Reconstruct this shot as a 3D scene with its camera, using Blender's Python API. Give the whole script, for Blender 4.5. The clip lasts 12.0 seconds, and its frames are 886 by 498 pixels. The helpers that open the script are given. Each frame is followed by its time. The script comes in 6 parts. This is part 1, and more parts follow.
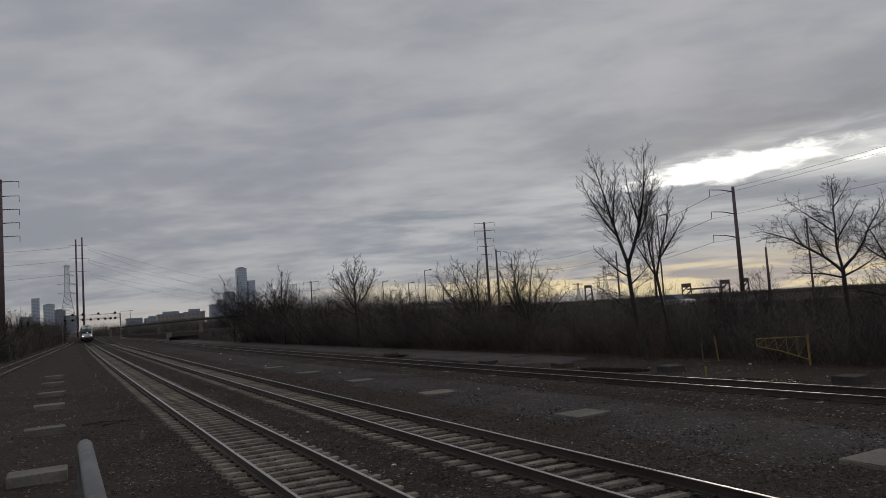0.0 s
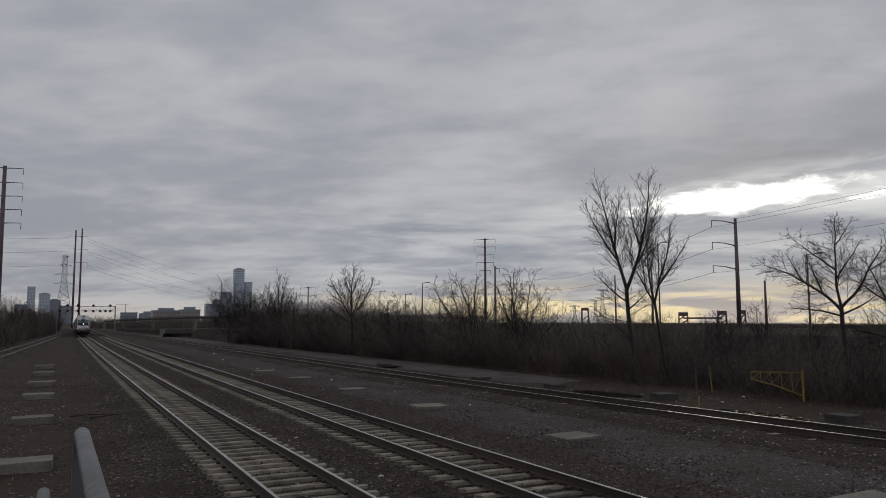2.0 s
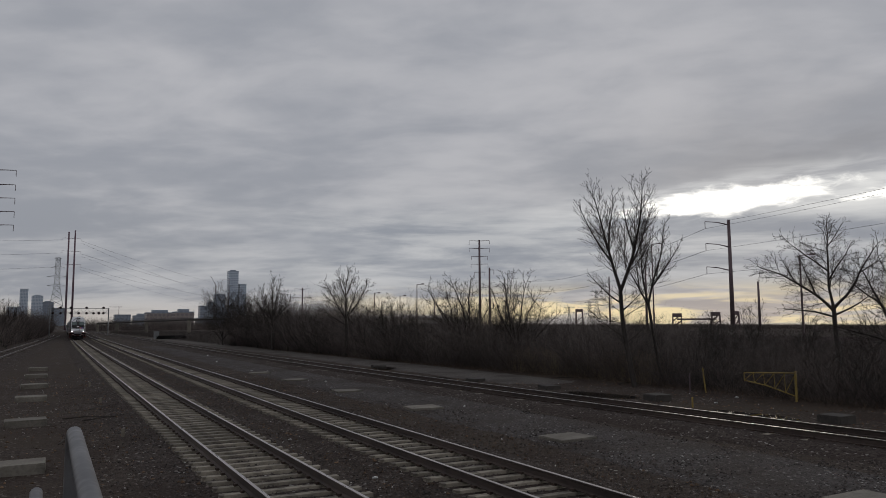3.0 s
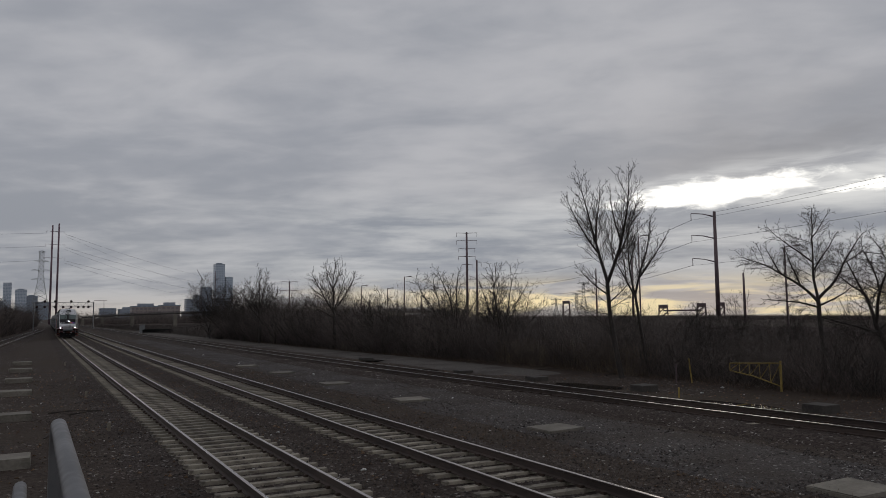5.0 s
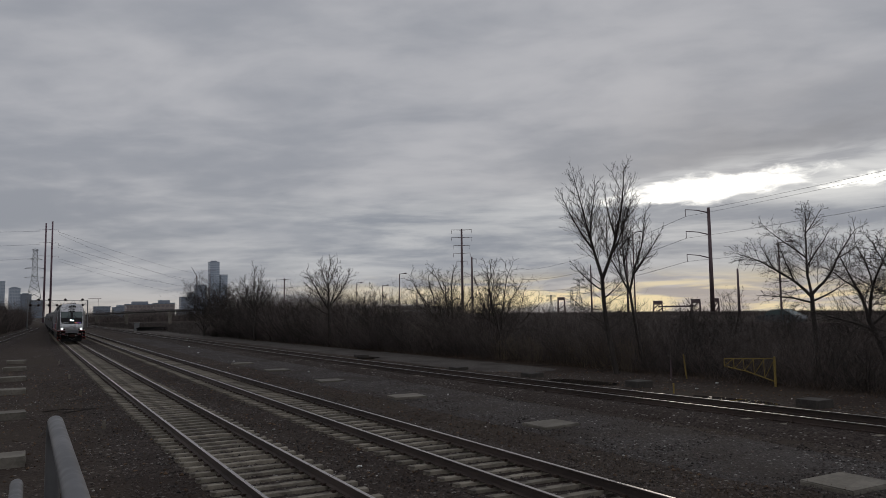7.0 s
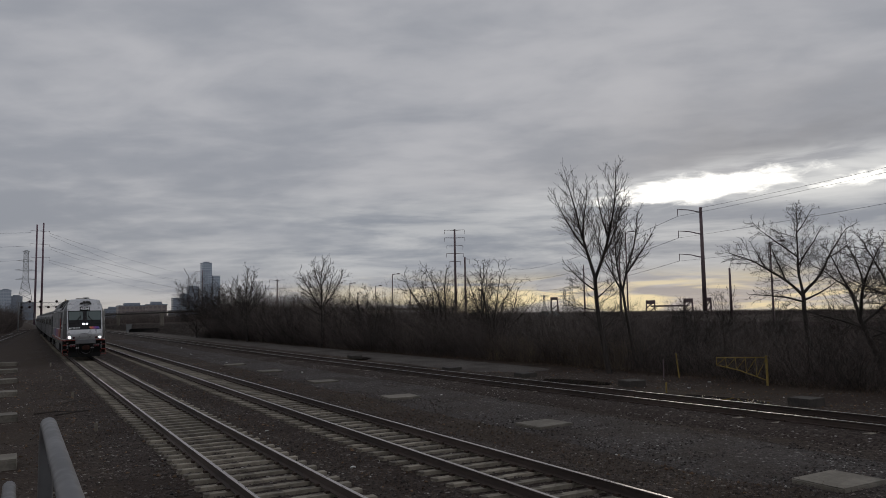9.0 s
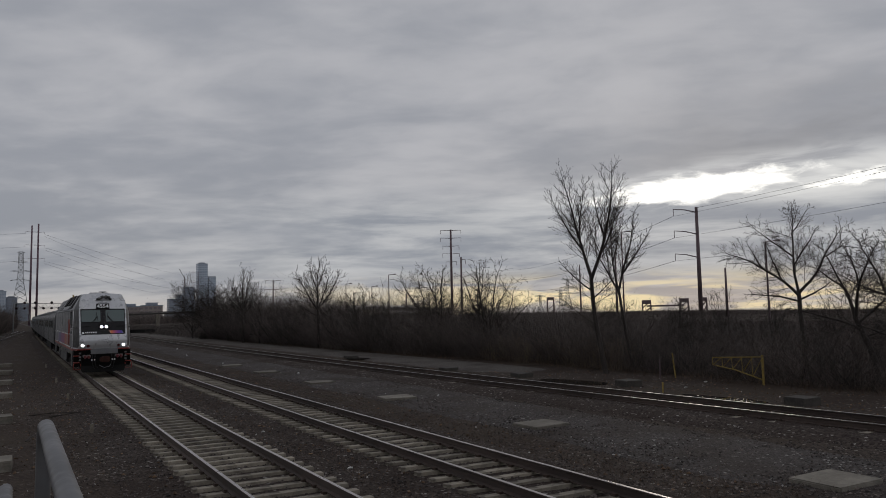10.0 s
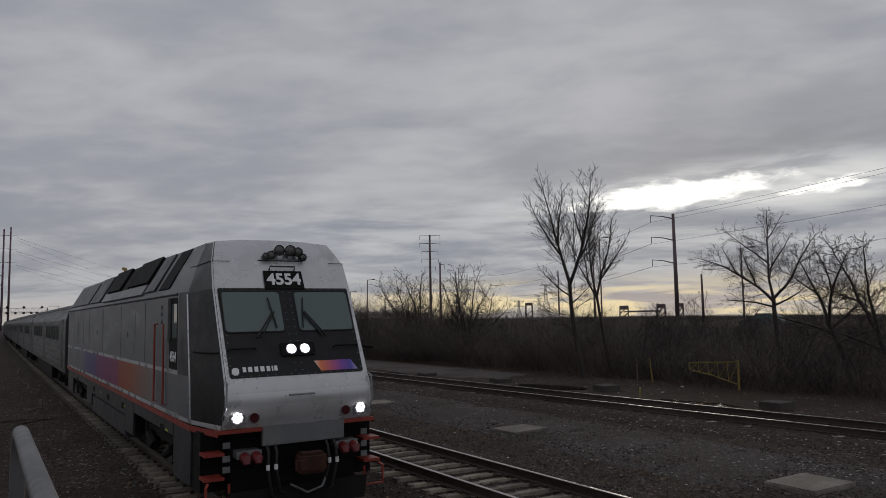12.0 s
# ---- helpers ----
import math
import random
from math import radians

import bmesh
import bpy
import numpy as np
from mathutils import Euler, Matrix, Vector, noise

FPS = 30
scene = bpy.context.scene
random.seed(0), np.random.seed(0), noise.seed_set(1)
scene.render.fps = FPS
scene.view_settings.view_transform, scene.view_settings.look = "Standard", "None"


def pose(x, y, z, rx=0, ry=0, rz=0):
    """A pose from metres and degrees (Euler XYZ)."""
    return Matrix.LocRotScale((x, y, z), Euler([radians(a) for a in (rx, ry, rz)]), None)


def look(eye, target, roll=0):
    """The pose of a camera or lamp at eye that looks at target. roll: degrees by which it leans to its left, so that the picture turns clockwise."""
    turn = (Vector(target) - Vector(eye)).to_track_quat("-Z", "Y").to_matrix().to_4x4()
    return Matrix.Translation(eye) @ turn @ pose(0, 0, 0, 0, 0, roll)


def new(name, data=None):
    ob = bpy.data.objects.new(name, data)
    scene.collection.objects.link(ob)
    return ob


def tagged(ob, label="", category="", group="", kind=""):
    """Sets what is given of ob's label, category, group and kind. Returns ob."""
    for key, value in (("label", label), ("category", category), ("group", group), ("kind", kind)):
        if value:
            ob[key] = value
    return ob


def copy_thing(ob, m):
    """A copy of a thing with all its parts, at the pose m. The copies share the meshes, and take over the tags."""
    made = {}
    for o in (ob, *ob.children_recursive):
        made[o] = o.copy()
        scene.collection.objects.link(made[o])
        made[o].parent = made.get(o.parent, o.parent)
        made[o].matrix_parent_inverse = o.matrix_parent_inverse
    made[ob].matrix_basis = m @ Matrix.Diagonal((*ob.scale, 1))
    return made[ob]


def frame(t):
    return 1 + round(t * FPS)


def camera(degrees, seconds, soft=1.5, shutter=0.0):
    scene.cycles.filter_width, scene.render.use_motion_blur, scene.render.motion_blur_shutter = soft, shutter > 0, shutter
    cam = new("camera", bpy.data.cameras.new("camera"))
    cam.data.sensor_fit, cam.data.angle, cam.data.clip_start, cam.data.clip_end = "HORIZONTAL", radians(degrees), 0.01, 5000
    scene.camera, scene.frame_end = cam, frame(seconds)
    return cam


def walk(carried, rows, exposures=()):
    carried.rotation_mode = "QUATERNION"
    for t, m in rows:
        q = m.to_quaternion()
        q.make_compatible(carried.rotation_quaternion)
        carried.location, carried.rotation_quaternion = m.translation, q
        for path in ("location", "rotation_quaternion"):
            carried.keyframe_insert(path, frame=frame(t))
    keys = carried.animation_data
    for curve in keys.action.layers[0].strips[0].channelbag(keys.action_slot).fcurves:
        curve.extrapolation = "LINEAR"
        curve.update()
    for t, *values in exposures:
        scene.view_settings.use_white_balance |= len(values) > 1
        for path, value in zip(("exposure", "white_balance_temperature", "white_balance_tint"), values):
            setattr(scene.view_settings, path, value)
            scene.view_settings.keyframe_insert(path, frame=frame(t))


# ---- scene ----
cam = camera(62.0, 12.0, soft=0.9)
PATH = [
    (0.0, 0.026, -0.022, 3.081, -27.249, 4.495, 3.774), (0.5, 0.022, -0.005, 3.073, -27.433, 4.019, 3.521),
    (1.0, 0.005, 0.028, 3.065, -26.416, 5.414, 2.203), (1.5, 0.007, 0.003, 3.066, -26.884, 5.861, 0.963),
    (2.0, 0.001, 0.018, 3.068, -27.594, 5.542, 0.212), (2.5, 0.000, 0.000, 3.066, -27.610, 5.708, 0.387),
    (3.0, 0.002, -0.008, 3.062, -28.018, 5.663, 0.320), (5.0, 0.006, 0.032, 3.051, -28.988, 5.063, 0.563),
    (5.5, 0.003, 0.027, 3.051, -28.834, 5.269, 0.588), (6.0, 0.002, 0.026, 3.052, -28.767, 5.235, 0.644),
    (6.5, 0.001, -0.010, 3.055, -29.111, 5.066, 0.747), (7.0, 0.001, 0.022, 3.049, -29.361, 4.817, 0.773),
    (9.0, -0.003, 0.012, 3.049, -29.884, 4.834, 0.986), (9.5, -0.007, 0.023, 3.049, -30.069, 4.803, 1.094),
    (10.0, -0.007, 0.034, 3.048, -30.179, 4.854, 1.112), (10.5, -0.005, 0.020, 3.048, -30.335, 4.857, 1.129),
    (11.0, -0.009, 0.016, 3.048, -30.531, 4.855, 1.135), (11.5, -0.012, 0.010, 3.051, -30.835, 4.889, 1.043),
    (12.0, -0.015, 0.041, 3.046, -31.825, 5.234, 1.058)]
walk(cam, [(t, pose(x, y, z, 90 + p, r, a)) for t, x, y, z, a, p, r in PATH],
     exposures=((0.0, -0.10), (0.5, 0.0), (1.0, 0.06), (1.5, 0.06), (2.5, 0.02), (5.0, -0.02), (12.0, -0.03)))

rng = np.random.default_rng(7)


# ---- world and sun ----
class Graph:
    """Short-hand for chaining shader nodes."""

    def __init__(self, tree):
        self.tree = tree

    def node(self, kind, **fields):
        n = self.tree.nodes.new(kind)
        for k, v in fields.items():
            setattr(n, k, v)
        return n

    def feed(self, socket, value):
        if isinstance(value, bpy.types.NodeSocket):
            self.tree.links.new(value, socket)
        elif isinstance(value, (tuple, list)) and len(value) == 3 and len(socket.default_value) == 4:
            socket.default_value = (*value, 1)
        else:
            socket.default_value = value

    def math(self, op, a, b=0.0, c=0.0):
        n = self.node("ShaderNodeMath", operation=op)
        for s, v in zip(n.inputs, (a, b, c)):
            self.feed(s, v)
        return n.outputs[0]

    def step(self, value, lo, hi, to_lo=0.0, to_hi=1.0):
        n = self.node("ShaderNodeMapRange", interpolation_type="SMOOTHSTEP")
        for s, v in zip(n.inputs, (value, lo, hi, to_lo, to_hi)):
            self.feed(s, v)
        return n.outputs[0]

    def noise(self, vector, scale, detail=4.0, rough=0.5, warp=0.0):
        n = self.node("ShaderNodeTexNoise")
        self.feed(n.inputs["Vector"], vector)
        for k, v in (("Scale", scale), ("Detail", detail), ("Roughness", rough), ("Distortion", warp)):
            n.inputs[k].default_value = v
        return n.outputs["Fac"]

    def mix(self, fac, a, b, blend="MIX"):
        n = self.node("ShaderNodeMix", data_type="RGBA", blend_type=blend)
        self.feed(n.inputs[0], fac)
        self.feed(n.inputs[6], a)
        self.feed(n.inputs[7], b)
        return n.outputs[2]

    def join(self, x, y, z):
        n = self.node("ShaderNodeCombineXYZ")
        for s, v in zip(n.inputs, (x, y, z)):
            self.feed(s, v)
        return n.outputs[0]


SUN_AZ, SUN_EL = radians(50.3), radians(8.8)   # clockwise from the track's direction, and above the horizon
world = bpy.data.worlds.new("overcast_evening")
scene.world = world
world.use_nodes = True
g = Graph(world.node_tree)
world.node_tree.nodes.clear()
way = g.node("ShaderNodeTexCoord").outputs["Generated"]
sep = g.node("ShaderNodeSeparateXYZ")
g.feed(sep.inputs[0], way)
dx, dy, dz = sep.outputs
az = g.math("ARCTAN2", dx, dy)
el = g.math("ARCSINE", dz)
up = g.math("ADD", g.math("MAXIMUM", dz, 0.0), 0.13)
ca, sa = math.cos(SUN_AZ - 0.15), math.sin(SUN_AZ - 0.15)
along = g.math("DIVIDE", g.math("ADD", g.math("MULTIPLY", dx, sa), g.math("MULTIPLY", dy, ca)), up)
across = g.math("DIVIDE", g.math("SUBTRACT", g.math("MULTIPLY", dx, ca), g.math("MULTIPLY", dy, sa)), up)
sheet = g.join(g.math("MULTIPLY", across, 0.75), along, 0.0)
big = g.noise(sheet, 0.62, 3, 0.5, 0.5)
mid = g.noise(sheet, 1.9, 5, 0.52, 0.5)
fine = g.noise(sheet, 6.0, 4, 0.5, 0.2)
thick = g.math("ADD", g.math("ADD", g.math("MULTIPLY", big, 0.50), g.math("MULTIPLY", mid, 0.34)), g.math("MULTIPLY", fine, 0.16))
cover = g.mix(g.step(thick, 0.40, 0.60), (0.312, 0.326, 0.364), (0.455, 0.458, 0.486))
low = g.step(el, radians(1), radians(15), 1.0, 0.0)
cover = g.mix(g.math("MULTIPLY", low, 0.55), cover, g.mix(g.step(thick, 0.44, 0.61), (0.238, 0.254, 0.288), (0.452, 0.456, 0.468)))
sky = g.node("ShaderNodeTexSky", sky_type="NISHITA", sun_disc=False, sun_elevation=SUN_EL, sun_rotation=SUN_AZ)
haze = g.mix(0.012, cover, g.mix(1.0, sky.outputs[0], (0.12, 0.12, 0.12), "MULTIPLY"))
# the yellow gaps low over the horizon, and the bright one before the sun
daz = g.math("SUBTRACT", az, SUN_AZ)
streak = g.noise(g.join(g.math("MULTIPLY", az, 6.0), g.math("MULTIPLY", el, 42.0), 3.0), 1.0, 4, 0.55, 0.6)
band = g.math("MULTIPLY", g.step(g.math("ABSOLUTE", g.math("ADD", daz, 0.12)), 0.12, 0.62, 1.0, 0.0), g.step(el, radians(0.8), radians(3.5), 1.0, 0.0))
haze = g.mix(g.math("MULTIPLY", band, g.step(streak, 0.44, 0.58)), haze, (0.88, 0.73, 0.44))
edge_l = g.math("MULTIPLY", g.step(el, radians(0.0), radians(2.4), 1.0, 0.0), g.step(daz, -1.1, -0.3, 0.55, 0.15))
haze = g.mix(edge_l, haze, (0.62, 0.53, 0.42))
# long flat streaks of darker and paler cloud under the sun's height
layers = g.noise(g.join(g.math("MULTIPLY", az, 4.5), g.math("MULTIPLY", el, 30.0), 7.0), 1.0, 6, 0.58, 0.25)
reach = g.math("MULTIPLY", g.step(g.math("ABSOLUTE", g.math("ADD", daz, 0.10)), 0.25, 0.75, 0.58, 0.0), g.math("MULTIPLY", g.step(el, radians(1.5), radians(3.5)), g.step(el, radians(6.5), radians(11.0), 1.0, 0.0)))
haze = g.mix(reach, haze, g.mix(g.step(layers, 0.40, 0.62), (0.262, 0.288, 0.335), (0.57, 0.58, 0.59)))
rise = g.math("SUBTRACT", g.math("SUBTRACT", el, SUN_EL), g.math("MULTIPLY", daz, 0.075))
ragged = g.noise(g.join(g.math("MULTIPLY", az, 26.0), g.math("MULTIPLY", el, 74.0), 0.0), 1.0, 7, 0.6, 0.4)
ring = g.math("SQRT", g.math("ADD", g.math("POWER", g.math("DIVIDE", g.math("ABSOLUTE", g.math("ADD", daz, 0.012)), 0.104), 2.0), g.math("POWER", g.math("DIVIDE", g.math("ABSOLUTE", rise), 0.0145), 2.0)))
ring = g.math("ADD", ring, g.math("MULTIPLY", g.math("SUBTRACT", ragged, 0.5), 2.2))
glow = g.math("ADD", g.math("POWER", g.math("DIVIDE", g.math("ABSOLUTE", daz), 0.34), 2.0), g.math("POWER", g.math("DIVIDE", g.math("ABSOLUTE", rise), 0.045), 2.0))
glow = g.math("MULTIPLY", g.step(glow, 0.0, 1.0, 0.55, 0.0), g.step(streak, 0.40, 0.6, 0.15, 1.0))
bank = g.math("MULTIPLY", g.step(rise, 0.012, 0.035), g.step(rise, 0.05, 0.14, 1.0, 0.0))
bank = g.math("MULTIPLY", g.math("MULTIPLY", bank, g.step(daz, -0.30, 0.10)), g.step(mid, 0.35, 0.6, 0.1, 0.5))
haze = g.mix(bank, haze, (0.19, 0.195, 0.215))
glow = g.math("MULTIPLY", glow, g.step(rise, -0.045, -0.012))
haze = g.mix(glow, haze, (0.78, 0.78, 0.77))
haze = g.mix(g.step(ring, 0.35, 1.45, 1.0, 0.0), haze, (1.9, 1.85, 1.72))
# a smaller, veiled gap beside it
daz2, rise2 = g.math("SUBTRACT", daz, 0.165), g.math("ADD", rise, 0.016)
veil = g.math("ADD", g.math("POWER", g.math("DIVIDE", g.math("ABSOLUTE", daz2), 0.15), 2.0), g.math("POWER", g.math("DIVIDE", g.math("ABSOLUTE", rise2), 0.034), 2.0))
haze = g.mix(g.math("MULTIPLY", g.step(veil, 0.0, 1.0, 0.6, 0.0), g.step(streak, 0.36, 0.6, 0.35, 1.0)), haze, (0.86, 0.85, 0.82))
hole = g.math("SQRT", g.math("ADD", g.math("POWER", g.math("DIVIDE", g.math("ABSOLUTE", daz2), 0.052), 2.0), g.math("POWER", g.math("DIVIDE", g.math("ABSOLUTE", rise2), 0.0095), 2.0)))
hole = g.math("ADD", hole, g.math("MULTIPLY", g.math("SUBTRACT", ragged, 0.5), 2.6))
haze = g.mix(g.step(hole, 0.25, 1.1, 0.85, 0.0), haze, (1.7, 1.66, 1.54))
back = g.node("ShaderNodeBackground")
g.feed(back.inputs[0], haze)
back.inputs[1].default_value = 1.0
g.tree.links.new(back.outputs[0], g.node("ShaderNodeOutputWorld").inputs[0])

sun = new("sun", bpy.data.lights.new("sun", "SUN"))
sun.data.energy, sun.data.angle, sun.data.color = 0.25, radians(14), (1.0, 0.9, 0.76)
sun.matrix_world = look((0, 0, 60), (-60 * math.sin(SUN_AZ), -60 * math.cos(SUN_AZ), 60 - 60 * math.tan(SUN_EL + 0.05)))


# ---- materials ----
def material(name, dark, light, rough=0.8, metal=0.0, scale=4.0, bump=0.0, bump_scale=30.0, per_object=0.0, stretch=(1, 1, 1), spots=None, detail=6, coat=0.0, shine=0.5, per_piece=0.0):
    """Two-scale mottled paint or mineral: colours from dark to light, fine relief, a spread from object to object."""
    m = bpy.data.materials.new(name)
    m.use_nodes = True
    g = Graph(m.node_tree)
    bsdf = m.node_tree.nodes["Principled BSDF"]
    where = g.node("ShaderNodeTexCoord").outputs["Object"]
    mapped = g.node("ShaderNodeMapping")
    g.feed(mapped.inputs[0], where)
    mapped.inputs["Scale"].default_value = stretch
    where = mapped.outputs[0]
    coarse, grain = g.noise(where, scale * 0.21, 4, 0.55), g.noise(where, scale * 2.3, detail, 0.6)
    f = g.step(g.math("ADD", g.math("MULTIPLY", coarse, 0.55), g.math("MULTIPLY", grain, 0.45)), 0.36, 0.64)
    colour = g.mix(f, dark, light)
    if spots:
        tint, size, lo, hi = spots
        colour = g.mix(g.step(g.noise(where, size, 3, 0.6, 0.4), lo, hi), colour, tint)
    if per_object:
        info = g.node("ShaderNodeObjectInfo").outputs["Random"]
        v = g.step(info, 0.0, 1.0, 1 - per_object, 1 + per_object)
        colour = g.mix(1.0, colour, g.join(v, v, v), "MULTIPLY")
    if per_piece:
        v = g.step(g.node("ShaderNodeNewGeometry").outputs["Random Per Island"], 0.0, 1.0, 1 - per_piece, 1 + per_piece)
        colour = g.mix(1.0, colour, g.join(v, v, v), "MULTIPLY")
    g.feed(bsdf.inputs["Base Color"], colour)
    g.feed(bsdf.inputs["Roughness"], g.step(grain, 0.3, 0.7, max(rough - 0.1, 0.02), min(rough + 0.08, 1)))
    bsdf.inputs["Metallic"].default_value = metal
    bsdf.inputs["Coat Weight"].default_value = coat
    bsdf.inputs["Specular IOR Level"].default_value = shine
    if bump:
        b = g.node("ShaderNodeBump")
        b.inputs["Strength"].default_value = min(bump * 8, 1.0)
        b.inputs["Distance"].default_value = bump
        g.feed(b.inputs["Height"], g.noise(where, bump_scale, 5, 0.6))
        g.feed(bsdf.inputs["Normal"], b.outputs[0])
    return m


def stony(name, colours, size, rough=0.9, bump=0.03, patch=None):
    """Loose stone: cells of a stone's size, each with its own tone, over dirt."""
    m = bpy.data.materials.new(name)
    m.use_nodes = True
    g = Graph(m.node_tree)
    bsdf = m.node_tree.nodes["Principled BSDF"]
    where = g.node("ShaderNodeTexCoord").outputs["Object"]
    cell = g.node("ShaderNodeTexVoronoi")
    g.feed(cell.inputs["Vector"], where)
    cell.inputs["Scale"].default_value = 1 / size
    tone = g.node("ShaderNodeSeparateColor")
    g.feed(tone.inputs[0], cell.outputs["Color"])
    colour = g.mix(tone.outputs[0], colours[0], colours[1])
    colour = g.mix(g.step(tone.outputs[1], 0.96, 0.985), colour, colours[2])
    drift = g.noise(where, 0.35, 5, 0.6)
    colour = g.mix(g.step(drift, 0.42, 0.66, 0.0, 0.75), colour, colours[3])
    if patch:
        colour = g.mix(g.step(g.noise(where, 0.12, 4, 0.65, 0.5), 0.5, 0.62, 0.0, 0.8), colour, patch)
    g.feed(bsdf.inputs["Base Color"], colour)
    bsdf.inputs["Roughness"].default_value = rough
    bsdf.inputs["Specular IOR Level"].default_value = 0.08
    b = g.node("ShaderNodeBump")
    b.inputs["Strength"].default_value = 0.9
    b.inputs["Distance"].default_value = bump
    g.feed(b.inputs["Height"], g.math("SUBTRACT", g.noise(where, 9.0, 3), g.math("MULTIPLY", cell.outputs["Distance"], 0.8)))
    g.feed(bsdf.inputs["Normal"], b.outputs[0])
    return m


def plain(name, colour, rough=0.5, metal=0.0, glow=0.0):
    m = bpy.data.materials.new(name)
    m.use_nodes = True
    b = m.node_tree.nodes["Principled BSDF"]
    b.inputs["Base Color"].default_value = (*colour, 1)
    b.inputs["Roughness"].default_value, b.inputs["Metallic"].default_value = rough, metal
    if glow:
        b.inputs["Emission Color"].default_value = (1.0, 0.93, 0.98, 1)
        b.inputs["Emission Strength"].default_value = glow
    return m


DIRT = stony("dirt_ground", ((0.031, 0.024, 0.020), (0.080, 0.063, 0.054), (0.26, 0.24, 0.21), (0.044, 0.032, 0.026)), 0.07, patch=(0.056, 0.043, 0.033))
BALLAST = stony("track_ballast", ((0.026, 0.020, 0.018), (0.084, 0.068, 0.060), (0.30, 0.28, 0.26), (0.040, 0.029, 0.024)), 0.06, bump=0.04)
GRAVEL = stony("grey_gravel", ((0.039, 0.034, 0.033), (0.104, 0.094, 0.090), (0.30, 0.29, 0.27), (0.050, 0.040, 0.035)), 0.05)
ROAD = stony("packed_gravel_road", ((0.076, 0.067, 0.061), (0.128, 0.116, 0.107), (0.20, 0.19, 0.17), (0.056, 0.048, 0.043)), 0.04, bump=0.01)
STONE = material("ballast_stone", (0.031, 0.025, 0.022), (0.116, 0.095, 0.085), 0.9, scale=3.0, detail=3, per_piece=0.6)
CONCRETE = material("weathered_concrete", (0.115, 0.102, 0.082), (0.205, 0.186, 0.156), 0.9, scale=6, bump=0.006, bump_scale=40, per_object=0.18, spots=((0.12, 0.11, 0.09), 2.5, 0.55, 0.7))
SLEEPER = material("concrete_sleeper_grime", (0.155, 0.136, 0.106), (0.30, 0.266, 0.212), 0.9, scale=5, bump=0.005, per_object=0.25, spots=((0.09, 0.075, 0.06), 3.0, 0.5, 0.66))
DULLTOP = material("dull_rail_head", (0.22, 0.205, 0.195), (0.34, 0.32, 0.30), 0.38, 0.9, 5, stretch=(1, 0.1, 1))
OLDBLOCK = material("dark_stained_concrete", (0.034, 0.030, 0.027), (0.078, 0.069, 0.060), 0.95, scale=5, bump=0.006, per_object=0.2)
LEAF = material("dead_leaf", (0.06, 0.036, 0.021), (0.16, 0.10, 0.058), 0.9, scale=2.0, per_piece=0.6)
CLIP = material("rusty_clip", (0.03, 0.022, 0.018), (0.075, 0.05, 0.038), 0.75, 0.4, 12)
RAIL = material("rusted_rail_side", (0.036, 0.026, 0.022), (0.085, 0.062, 0.052), 0.75, 0.3, 8, stretch=(1, 0.15, 1))
RAILTOP = material("worn_rail_head", (0.30, 0.275, 0.26), (0.46, 0.42, 0.40), 0.34, 1.0, 5, stretch=(1, 0.1, 1))
BARK = material("grey_brown_bark", (0.022, 0.018, 0.016), (0.058, 0.048, 0.042), 0.95, scale=14, bump=0.01, stretch=(1, 1, 0.3))
TWIG = material("twig_bark", (0.022, 0.017, 0.015), (0.052, 0.041, 0.036), 0.95, scale=10)
BRUSH = material("dead_brush", (0.047, 0.038, 0.034), (0.145, 0.117, 0.104), 0.95, scale=1.0, per_piece=0.6)
WEED = material("dead_weed", (0.050, 0.033, 0.023), (0.125, 0.086, 0.060), 0.95, scale=2.0, per_piece=0.5)
REED = material("dry_reed", (0.15, 0.11, 0.07), (0.30, 0.23, 0.15), 0.9, scale=2.0)
TOWER = material("faded_red_lead_paint", (0.115, 0.068, 0.088), (0.19, 0.12, 0.15), 0.65, 0.1, 1.2)
STEEL = material("weathered_steel_pole", (0.10, 0.07, 0.075), (0.19, 0.14, 0.15), 0.7, 0.3, 2.0)
GALV = material("galvanised_steel", (0.16, 0.165, 0.17), (0.28, 0.285, 0.29), 0.55, 0.6, 3.0)
BLACKED = material("black_steel", (0.003, 0.003, 0.003), (0.009, 0.0085, 0.008), 0.8, 0.0, 4.0, shine=0.2)
WIRE = plain("wire_black", (0.05, 0.05, 0.055), 0.6, 0.4)
YELLOW = material("faded_yellow_paint", (0.22, 0.15, 0.035), (0.36, 0.26, 0.07), 0.65, 0.0, 6, spots=((0.12, 0.07, 0.035), 5.0, 0.58, 0.68))
PIPE = material("aluminium_rail_tube", (0.085, 0.085, 0.09), (0.14, 0.14, 0.145), 0.5, 0.4, 9.0, bump=0.001, bump_scale=60)
WATER = plain("puddle_water", (0.02, 0.018, 0.016), 0.02)
HIGHWAY = material("highway_asphalt", (0.045, 0.045, 0.048), (0.075, 0.074, 0.074), 0.9, scale=1)


# ---- mesh helpers ----
def empty(name, label, category, group="", kind="", at=None):
    ob = tagged(new(name), label, category, group, kind)
    ob.empty_display_size = 0.2
    if at is not None:
        ob.matrix_basis = at
    return ob


